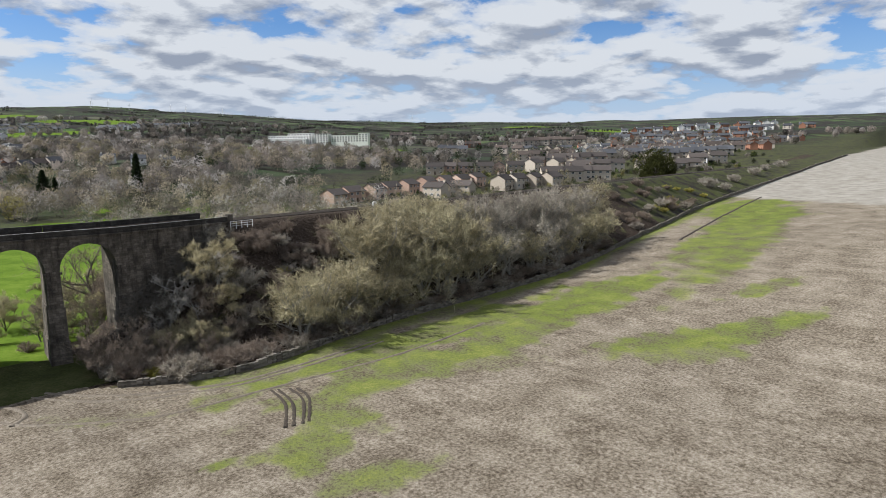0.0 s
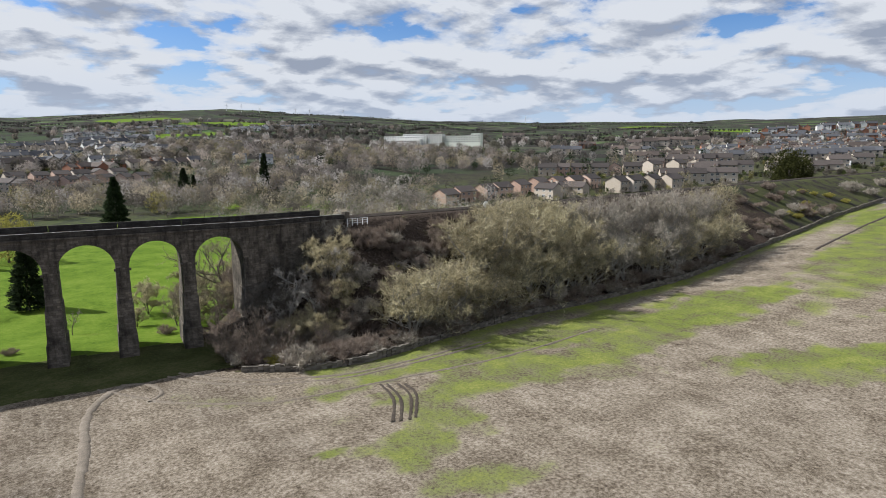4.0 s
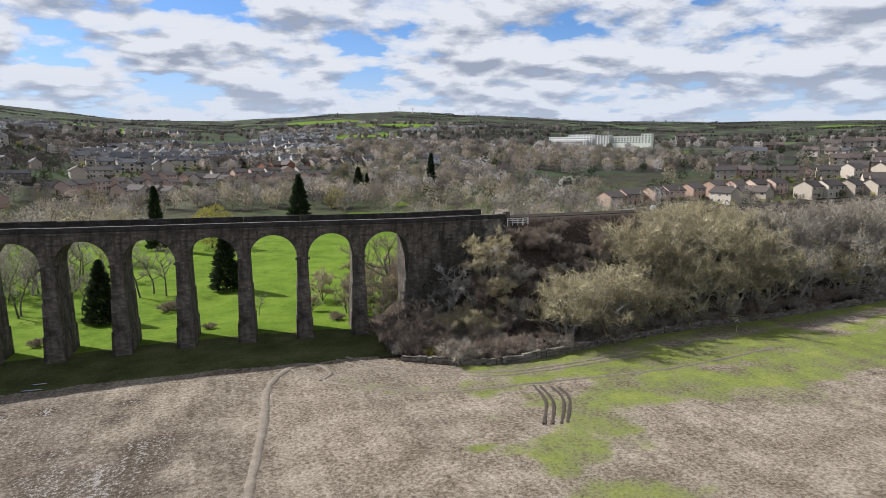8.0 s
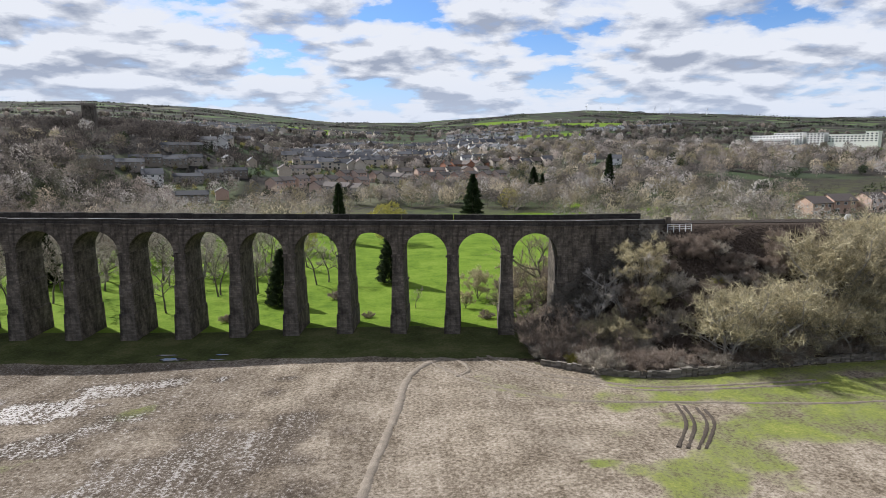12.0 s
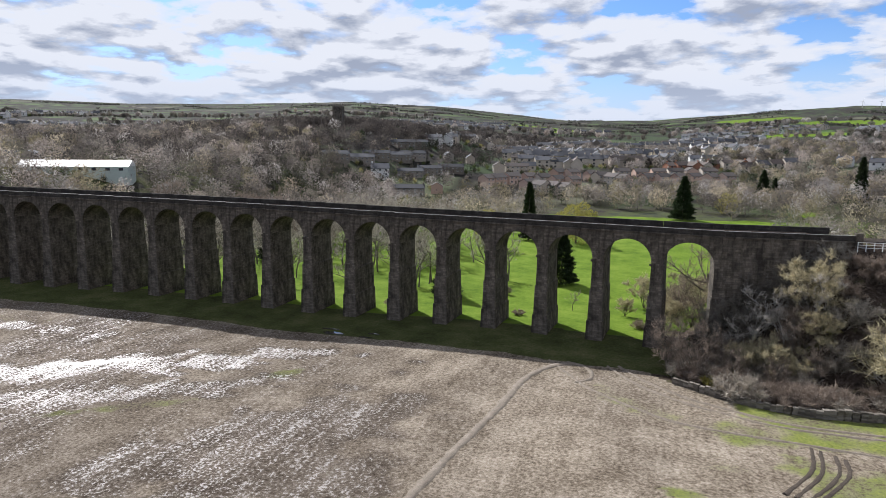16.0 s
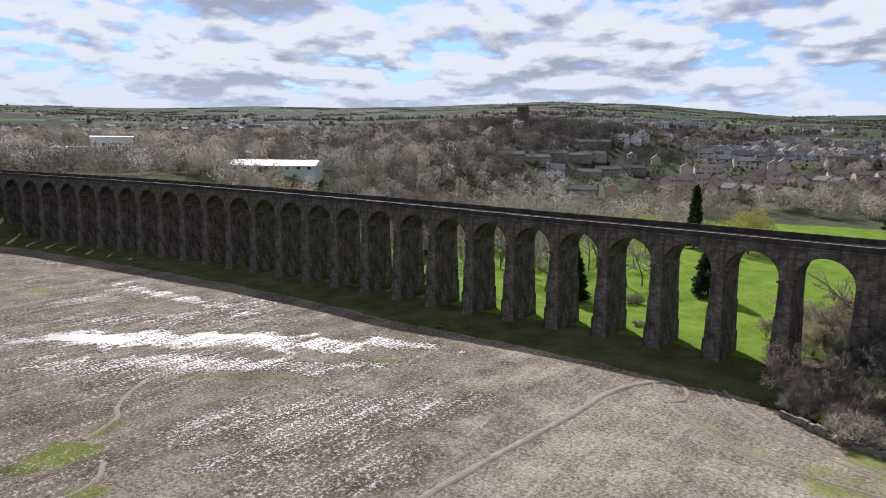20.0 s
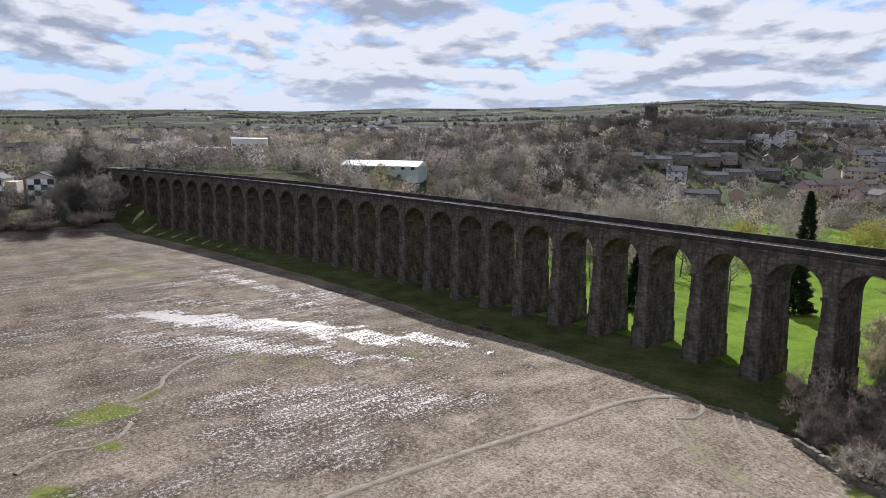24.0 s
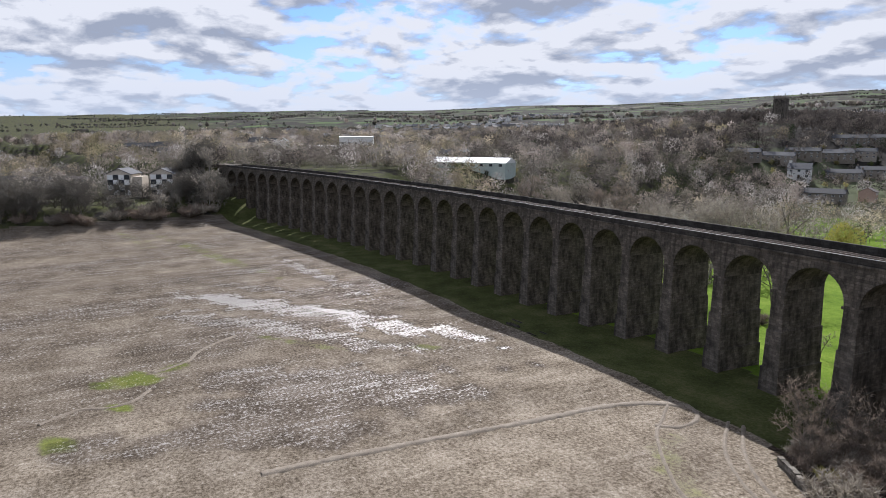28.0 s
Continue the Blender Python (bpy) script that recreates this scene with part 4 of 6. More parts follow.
OAK = Kind("broad_tree", "broad leafless tree with dark spreading limbs", "tree", BARK, TWIG_BROWN,
           [bare_tree(61 + i, 14, 13, stems=1, bole=0.25, limbs=9, branches=6, shoots=5, twigs=9, twig_len=0.8, twig_w=0.045, thick=0.026) for i in range(2)])
SLIM = Kind("slender_tree", "slender leafless park tree with a clear trunk", "tree", BARK, TWIG_GREY,
            [bare_tree(71 + i, 12, 6, stems=1, bole=0.42, limbs=8, branches=5, shoots=3, twigs=7, twig_len=0.7, twig_w=0.04, thick=0.016) for i in range(2)])
SCRUB = Kind("scrub_bush", "low tangled brown bramble scrub", "bush", BARK, TWIG_BROWN, [bush(81 + i, 2.6, 2.2, 95, 0.8, 0.05) for i in range(4)], "thicket")
SCRUB_GREY = Kind("scrub_bush", "tangle of grey-pink leafless scrub", "bush", BARK, TWIG_GREY, [bush(91 + i, 2.6, 2.6, 90, 0.9, 0.05) for i in range(3)], "thicket")
GREEN_BUSH = Kind("green_bush", "low green bush among brambles", "bush", BARK, BUD_YELLOW, [bush(101, 2.2, 1.6, 80, 0.5, 0.09)], "thicket")
HAWTHORN = Kind("tan_bush", "rounded pale-tan bare thorn tree", "tree", BARK, TWIG_TAN, [bare_tree(111, 9, 8, stems=3, bole=0.1, limbs=6, branches=6, shoots=5, twigs=22, twig_len=0.7, twig_w=0.055, thick=0.014)])
GLOOM = Kind("dark_tree", "dense grey leafless tree in the wood at the field's end, twigs darkened for shade", "tree", BARK, TWIG_DARK,
             [bare_tree(151 + i, 13, 11, stems=2, bole=0.12, limbs=8, branches=6, shoots=5, twigs=12, twig_len=0.95, twig_w=0.06, thick=0.018) for i in range(2)])
THORN = Kind("thorn_tree", "rounded grey-brown leafless thorn tree", "tree", BARK, TWIG_BROWN, [bare_tree(161, 9, 8, stems=3, bole=0.1, limbs=7, branches=6, shoots=4, twigs=8, twig_len=0.6, twig_w=0.04, thick=0.02)])
CYPRESS = Kind("conifer_tree", "dark green cone-shaped conifer in the park", "tree", BARK, CONIFER, [conifer(121, 16, 9.5, 7000, 0.3, 0.8), conifer(122, 15, 6, 5200, 0.7, 0.7)], "needles")
YELLOW = Kind("budding_tree", "round tree in yellow-green spring bud", "tree", BARK, BUD_YELLOW, [leafy(131, 12, 13, 5200, 0.5)])
HOLLY = Kind("evergreen_tree", "dense dark olive-green evergreen tree by the railway", "tree", BARK, LEAF, [leafy(141, 13, 13, 7000, 0.6, 12, 0.0)])


def plant():
    rnd = random.Random(77)
    g = "trees of the embankment wood"
    # front row behind the wall, then taller rows up the slope
    for off, x0, x1, step, lo, hi in ((4.0, 40, 150, 5.0, 1.0, 1.25), (9, 61, 152, 5.2, 1.15, 1.4), (14, 65, 150, 5.6, 0.8, 1.0), (18.5, 75, 142, 5.6, 0.42, 0.6)):
        x = x0
        while x < x1:
            xx = x + rnd.uniform(-1.2, 1.2)
            wy = float(np.interp(xx, [p[0] for p in WALL], [p[1] for p in WALL]))
            kind = WILLOW if (xx < 95 and rnd.random() < 0.75) or rnd.random() < 0.4 else BIRCH
            kind.put(xx, wy + off + rnd.uniform(-1.2, 1.2), rnd.uniform(lo, hi) * (0.92 if kind is BIRCH else 1), group=g)
            x += step
    HAWTHORN.put(31, 105.6, 1.2, label="rounded pale-tan thorn tree before the stone abutment")
    PALE.put(22.5, 104.5, 1.3, label="pale silvery bare tree standing before the viaduct's abutment")
    PALE.put(27, 103, 0.95)
    PALE.put(30.5, 105, 1.0)
    for x, y, k in ((25, 100, 0.8), (32, 101, 0.75), (21, 101, 0.7), (28, 98, 0.6)):
        HAWTHORN.put(x, y, k, group="scrub on the embankment")
    for x, y, k in ((9, 133, 0.9), (13, 134, 1.1), (18, 131, 1.2), (22, 134, 1.2), (25, 130, 1.0), (15, 126, 0.8), (20, 125, 0.8), (27, 137, 1.3)):
        THORN.put(x, y, k, group="scrub on the embankment")
    PALE.put(18.5, 105, 0.7)
    for x, y, k in ((17, 108.6, 0.55), (20.5, 108.2, 0.62), (24, 108.8, 0.6), (27.5, 109.2, 0.55), (31, 110, 0.55), (34.5, 110.6, 0.45), (22.5, 106, 0.5), (29.5, 106.5, 0.5)):
        GLOOM.put(x, y, k, group="scrub on the embankment", label="dark tangled scrub climbing the stone abutment")
    for i in range(30):
        x = 36 + 1.6 * i + rnd.uniform(-0.6, 0.6)
        SCRUB.put(x, 111.5 + 0.05 * (x - 38) - rnd.uniform(0, 9), rnd.uniform(0.7, 1.1), group="scrub on the embankment", label="dark brown bramble below the railway line")
    for x, y, k in ((41, 98, 0.6), (31, 98, 0.55), (25, 96, 0.55), (50, 99, 0.7), (29, 102, 0.8), (19, 98, 0.6)):
        THORN.put(x, y, k, group="scrub on the embankment")
    THORN.put(10.3, 100, 0.95, label="rounded bare thorn tree at the field's corner by the first pier")
    THORN.put(15, 101.5, 0.9)
    THORN.put(13, 96, 0.6)
    OAK.put(20, 135, 1.35, label="broad dark leafless tree behind the first arch")
    # bramble on the slope below the abutment and along the embankment
    g = "scrub on the embankment"
    for _ in range(88):
        x = rnd.uniform(11, 60)
        wy = float(np.interp(x, [p[0] for p in WALL], [p[1] for p in WALL]))
        y = rnd.uniform(wy + 1.6, 110)
        (SCRUB if rnd.random() < (0.7 if y > 100 else 0.55) else SCRUB_GREY).put(x, y, rnd.uniform(0.8, 1.5), group=g)
    for i in range(46):
        x = 38 + i * 2.5 + rnd.uniform(-0.8, 0.8)
        wy = float(np.interp(x, [p[0] for p in WALL], [p[1] for p in WALL]))
        (SCRUB if i % 3 else SCRUB_GREY).put(x, wy + rnd.uniform(1.8, 4.0), rnd.uniform(0.8, 1.3), group=g)
    for x, y in ((20, 100), (29, 99), (33, 103), (45, 104), (26, 95), (16, 94)):
        GREEN_BUSH.put(x, y, rnd.uniform(0.7, 1.1), group=g)
    for _ in range(80):
        x = rnd.uniform(40, 250)
        wy = float(np.interp(x, [p[0] for p in WALL], [p[1] for p in WALL]))
        ry = float(np.interp(x, [p[0] for p in RAIL], [p[1] for p in RAIL]))
        k = rnd.uniform(0.45, 0.9) if x < 150 else rnd.uniform(0.08, 0.9)
        (SCRUB if rnd.random() < 0.8 else SCRUB_GREY).put(x, wy + (ry - 5 - wy) * k, rnd.uniform(0.7, 1.3), group=g)
    for _ in range(9):
        x = rnd.uniform(185, 270)
        wy = float(np.interp(x, [p[0] for p in WALL], [p[1] for p in WALL]))
        GREEN_BUSH.put(x, wy + rnd.uniform(4, 16), rnd.uniform(0.9, 1.4), group=g)
    for x, y, s in ((290, 128, 1.2), (330, 132, 1.0), (380, 140, 1.1), (420, 148, 1.0), (470, 155, 1.2), (300, 124, 0.8)):
        SCRUB_GREY.put(x, y, s * 1.6, group=g)
    # park beyond the arches
    g = "park trees"
    CYPRESS.put(-16.5, 170, 1.0, shape=0)
    CYPRESS.put(-41.6, 143, 0.85, shape=0)
    CYPRESS.put(-112, 172, 0.95, shape=0)
    CYPRESS.put(23.3, 352, 1.45, shape=0)
    CYPRESS.put(-40, 247, 1.25, shape=1, label="narrow dark green cypress behind the viaduct", tall=1.25)
    CYPRESS.put(124, 425, 1.5, shape=1, tall=1.15)
    CYPRESS.put(74, 437, 1.2, shape=0)
    CYPRESS.put(82, 445, 0.9, shape=1)
    YELLOW.put(-21, 247, 1.25)
    YELLOW.put(48, 380, 0.9)
    for x, y, s in ((-67, 173, 1.0), (-59.5, 155, 0.95), (-50.5, 157, 1.0), (-54.5, 188, 1.1), (-37, 168, 1.05), (-34.5, 172, 0.95), (-31, 168, 1.0), (-104, 164, 1.1), (-95, 178, 1.1), (-95, 157, 1.0), (-82, 176, 1.2), (-75, 190, 1.2), (-118, 186, 1.2), (-128, 165, 1.1), (-140, 180, 1.2)):
        SLIM.put(x, y, s * 1.3, group=g)
    for _ in range(62):
        SLIM.put(rnd.uniform(-165, -44), rnd.uniform(134, 205), rnd.uniform(1.1, 1.5), group=g)
    SLIM.put(-9.7, 139, 0.5, label="young bare tree alone on the green lawn")
    for x, y, s in ((6, 150, 0.9), (12, 140, 0.9), (16, 148, 1.1), (2, 139, 0.5), (11, 128, 0.8), (24, 142, 1.2), (20, 128, 0.8), (27, 150, 1.2)):
        HAWTHORN.put(x, y, s, group=g)
    for x, y, s in ((-20, 127, 0.6), (5, 125, 0.8), (-50, 127, 0.7), (-70, 127, 0.8), (-29, 150, 1.1)):
        SCRUB.put(x, y, s, group="bushes by the piers")
    # tall trees behind the far half of the viaduct
    g = "tall trees behind the viaduct"
    for i in range(34):
        x, y = rnd.uniform(-190, -60), rnd.uniform(175, 265)
        (BIRCH if i % 3 else OAK).put(x, y, rnd.uniform(1.0, 1.4), group=g)
    PALE.put(-92, 205, 1.6, label="large pale grey bare tree rising behind the parapet")
    PALE.put(-100, 212, 1.5)
    BIRCH.put(-62, 208, 1.4)
    YELLOW.put(-50, 222, 0.8, tall=1.4)
    # edge of the wood at the far end of the field
    g = "trees at the field's end"
    for i in range(84):
        y = rnd.uniform(-70, 92)
        x = -248 - 0.10 * (y - 80) - rnd.random() ** 1.5 * 42
        (BIRCH if rnd.random() < 0.12 else GLOOM).put(x, y, rnd.uniform(0.55, 0.85) if 30 < y < 75 else rnd.uniform(0.8, 1.15), group=g)
    for i in range(44):
        y = rnd.uniform(-75, 90)
        (SCRUB_GREY if i % 3 == 0 else SCRUB).put(-243 - 0.10 * (y - 80) - rnd.uniform(0, 5), y, rnd.uniform(1.2, 2.2), group=g)
    for i in range(26):
        x = rnd.uniform(END[0] - 22, END[0] + 24)
        (GLOOM if i % 5 else BIRCH).put(x, END[1] - rnd.uniform(5, 20), rnd.uniform(0.85, 1.2), group=g)
    for x, y in ((-329, 122), (-326, 128), (-323, 135)):
        CYPRESS.put(x, y, 0.5, shape=0, sink=2.0)
    HOLLY.put(300, 161, 1.5)
    HOLLY.put(309, 164, 1.35)


plant()

# rows of houses: first and last place, how many, heading, kinds in turn, size
ROWS_EAST = [(168, 280, 238, 286, 5, 12, "orange", 1.15), (245, 289, 292, 282, 4, 12, "orange", 1.15), (221, 259, 258, 257, 3, 15, "buff bungalow", 1.1), (281, 259, 328, 245, 4, 10, "buff", 1.2),
             (342, 265, 384, 244, 4, -45, "buff", 1.3), (316, 360, 392, 327, 6, -45, "buff orange", 1.2), (400, 330, 440, 300, 3, 10, "buff", 1.3), (450, 342, 490, 311, 4, -55, "buff", 1.5),
             (430, 350, 520, 330, 6, -60, "orange buff", 1.2), (460, 255, 560, 232, 7, -50, "bungalow buff", 1.3), (540, 300, 660, 270, 8, -60, "orange buff", 1.3), (560, 360, 720, 320, 9, -50, "buff orange", 1.3), (395, 285, 445, 268, 4, -50, "buff", 1.25)]
ROWS_FAR_EAST = [(700, 420, 960, 330, 10, -60, "fbuff slate", 1.3), (760, 520, 1010, 420, 10, -45, "forange slate fwhite", 1.3), (880, 600, 1200, 460, 12, -60, "fbuff slate", 1.4), (960, 480, 1340, 400, 13, -40, "slate forange", 1.4),
                 (1150, 700, 1500, 520, 13, -60, "red fwhite", 1.6), (1350, 820, 1750, 620, 13, -50, "red slate", 1.7), (1500, 780, 1900, 540, 14, -70, "red fwhite slate", 1.8), (1700, 1000, 2100, 700, 14, -55, "red fwhite", 2.0),
                 (620, 560, 780, 520, 5, -70, "slate fbuff", 1.3), (620, 400, 860, 300, 10, -50, "forange fbuff", 1.3), (492, 416, 560, 400, 4, -50, "fbuff", 1.3), (559, 608, 572, 561, 2, -40, "slate", 1.3),
                 (815, 815, 850, 795, 2, -40, "forange", 1.5), (886, 750, 1073, 719, 6, -50, "fbuff", 1.9), (985, 1231, 1052, 1229, 2, -40, "fbuff", 2.2), (640, 445, 690, 430, 3, -45, "fwhite slate", 1.2)]
ROWS_TOWN = [(-112, 446, -93, 481, 3, 55, "orange", 1.15), (-83, 452, -46, 442, 4, 50, "orange buff", 1.15), (-90, 490, -48, 497, 4, 60, "buff orange", 1.1), (-74, 544, -55, 552, 2, 60, "orange", 1.2), (-45, 551, -10, 518, 4, 45, "orange buff", 1.15),
             (-2, 538, 69, 540, 6, 45, "orange", 1.1), (-25, 575, 60, 585, 6, 20, "orange buff", 1.15), (-120, 512, -97, 590, 4, 20, "buff slate", 1.1),
             (-214, 392, -180, 505, 5, 26, "terrace", 0.9), (-201, 488, -194, 545, 2, 24, "terrace", 0.9), (-176, 449, -138, 477, 3, 22, "terrace", 0.85), (-156, 384, -128, 412, 2, 20, "terrace orange", 0.95), (-184, 427, -178, 430, 1, 20, "white", 1.2), (-168, 520, -140, 545, 2, 20, "terrace slate", 0.9)]
ROWS_MID_TOWN = [(-74, 690, -28, 692, 4, 15, "slate", 1.5), (-131, 756, -52, 776, 6, 20, "slate fwhite", 1.4), (-30, 674, 29, 733, 5, 30, "slate fbuff", 1.4), (-29, 800, 28, 823, 4, 20, "slate", 1.4), (46, 726, 76, 698, 2, 10, "fwhite", 1.2),
                 (-130, 650, -60, 640, 5, 20, "slate fbuff", 1.4), (-150, 700, -90, 720, 4, 15, "slate", 1.4), (-160, 830, -40, 860, 8, 25, "slate fwhite", 1.4), (20, 640, 100, 660, 5, 30, "fbuff forange", 1.2), (-205, 600, -212, 720, 4, 14, "slate fwhite", 1.3),
                 (-250, 780, -150, 800, 6, 14, "slate fterrace", 1.2), (62, 983, 132, 799, 7, 20, "slate fwhite", 1.3), (159, 620, 200, 535, 3, -20, "fwhite", 1.1), (80, 600, 130, 640, 3, 30, "fbuff slate", 1.2)]
ROWS_FAR_TOWN = [(-160, 880, 80, 890, 10, 10, "slate fwhite fbuff", 1.3), (-150, 990, -75, 1230, 12, 20, "slate fterrace fwhite", 1.5), (-60, 1080, 130, 1110, 10, 20, "slate", 1.4), (40, 1240, 200, 1290, 9, 30, "slate fwhite", 1.5),
                 (-700, 1480, -380, 1560, 16, 15, "slate fwhite fterrace", 1.5), (-675, 1414, -430, 1961, 26, 25, "slate fwhite", 1.5), (-640, 1560, -330, 1750, 16, 20, "fwhite slate", 1.6), (-560, 1650, -100, 1800, 14, 20, "slate fbuff", 1.6),
                 (70, 1446, 340, 1539, 20, -30, "slate fbuff fwhite", 1.4), (90, 1560, 380, 1640, 16, -40, "slate fbuff", 1.5), (399, 1493, 808, 1933, 18, -50, "slate fwhite", 1.5), (-1100, 900, -600, 1100, 16, 30, "slate fterrace", 1.5),
                 (-1250, 700, -800, 850, 14, 30, "fterrace slate", 1.4), (-720, 380, -560, 455, 6, 30, "fterrace slate fwhite", 1.0)]
ROWS_WEST = [(-332, 30, -340, 24, 1, 66, "buff", 1.1), (-410, 83, -396, 108, 2, 62, "terrace", 0.85), (-480, 64, -440, 88, 3, 60, "terrace slate", 1.0), (-454, 148, -429, 172, 3, 60, "slate white", 1.1), (-326, 190, -325, 218, 2, 50, "terrace", 0.7), (-322, 228, -314, 260, 3, 45, "terrace white", 0.75),
             (-376, 20, -402, -14, 2, 62, "terrace", 0.8), (-700, 300, -560, 360, 5, 20, "slate fterrace", 1.0), (-900, 420, -700, 480, 7, 20, "fterrace", 1.2), (-560, 240, -420, 300, 5, 20, "fterrace slate", 1.0), (-800, 120, -560, 180, 9, 15, "slate fwhite fbuff", 1.1), (-760, 330, -480, 420, 8, 25, "slate fterrace fwhite", 1.1),
             (-960, 200, -700, 260, 9, 10, "slate fwhite", 1.2), (-1300, 420, -900, 560, 12, 10, "slate", 1.4), (-1500, 700, -1100, 900, 12, 10, "slate fwhite", 1.6), (-1020, 781, -976, 1208, 18, 40, "slate fwhite", 1.5), (-1414, 1043, -1570, 1507, 16, 40, "slate fwhite", 1.7)]


def plots():
    """Where houses stand, and how far their open gardens run down the slope."""
    out = []
    for rows, run in ((ROWS_EAST, 80), (ROWS_TOWN, 36), (ROWS_MID_TOWN, 40), (ROWS_WEST, 30)):
        for x0, y0, x1, y1, n, _, _, _ in rows:
            for i in range(n):
                k = (i + 0.5) / n
                out.append((x0 + (x1 - x0) * k, y0 + (y1 - y0) * k, run))
    out += [(-252 + 9.4 * i, 197.5 + 5.8 * i, 34) for i in range(5)]
    out += [(-410 + 8 * i, 204 + 12 * i, 60) for i in range(3)] + [(-402, 183, 80), (-398, 193, 80)]
    return out


PLOTS = plots()

# ---------------------------------------------------------------- far woods


def far_woods(name, mat, label, spots, seed, tris=210, size=(9, 14), blade_w=0.55, tones=None):
    """Masses of distant bare trees: each a bole and a ragged dome of twig sprays."""
    r = np.random.RandomState(seed)
    n = len(spots)
    if n == 0:
        return
    sp = np.array(spots)
    base = height(sp[:, 0], sp[:, 1])
    h = r.uniform(size[0], size[1], n) * np.where(np.hypot(sp[:, 0], sp[:, 1]) > 900, 1.1, 1.0)
    w = h * r.uniform(0.34, 0.55, n)
    d = r.normal(size=(n, tris, 3))
    d /= np.linalg.norm(d, axis=2, keepdims=True)
    rad = r.uniform(0.45, 1.0, (n, tris, 1)) ** 0.5
    lump = 1 + 0.28 * np.sin(d[..., :1] * 5 + r.uniform(0, 6, (n, 1, 1))) * np.cos(d[..., 1:2] * 4)
    c = d * rad * lump
    c[..., 0] *= w[:, None]
    c[..., 1] *= w[:, None]
    c[..., 2] = c[..., 2] * 0.42 * h[:, None] + 0.56 * h[:, None]
    c[..., 0] += sp[:, 0, None]
    c[..., 1] += sp[:, 1, None]
    c[..., 2] += base[:, None]
    far = np.clip(np.hypot(sp[:, 0], sp[:, 1]) / 420, 0.75, 4)[:, None, None]
    face = d + r.normal(size=d.shape) * 0.22
    g = np.cross(face, r.normal(size=d.shape)) + d * 0.25 + np.array([0, 0, 0.2])
    g /= np.linalg.norm(g, axis=2, keepdims=True)
    s = np.cross(g, face)
    s /= np.linalg.norm(s, axis=2, keepdims=True)
    ln = r.uniform(1.0, 2.2, (n, tris, 1)) * np.sqrt(far)
    ww = blade_w * far * r.uniform(0.5, 1.0, (n, tris, 1))
    v = np.stack([c - s * ww / 2, c + s * ww / 2, c + g * ln], 2).reshape(-1, 3)
    m = len(v)
    # boles
    bv = []
    for k in range(n):
        x, y, z = sp[k, 0], sp[k, 1], base[k]
        q = 0.16 * far[k, 0, 0]
        bv += [(x - q, y, z - 0.5), (x + q, y, z - 0.5), (x, y, z + h[k] * 0.6)]
    v = np.concatenate([v, np.array(bv)])
    me = bpy.data.meshes.new(name)
    me.vertices.add(len(v))
    me.vertices.foreach_set("co", v.ravel())
    me.loops.add(len(v))
    me.loops.foreach_set("vertex_index", np.arange(len(v)))
    me.polygons.add(len(v) // 3)
    me.polygons.foreach_set("loop_start", np.arange(0, len(v), 3))
    me.update()
    me.materials.append(mat)
    if tones:
        pick = np.array(tones)[r.randint(0, len(tones), n)] * r.uniform(0.42, 1.28, (n, 1))
        per = np.concatenate([np.repeat(pick, tris * 3, 0), np.repeat(pick * 0.6, 3, 0)])
        at = me.attributes.new("tone", "FLOAT_COLOR", "POINT")
        at.data.foreach_set("color", np.concatenate([per, np.ones((len(per), 1))], 1).astype(np.float32).ravel())
    tagged(new(name, me), label, "woods", kind="stuff")


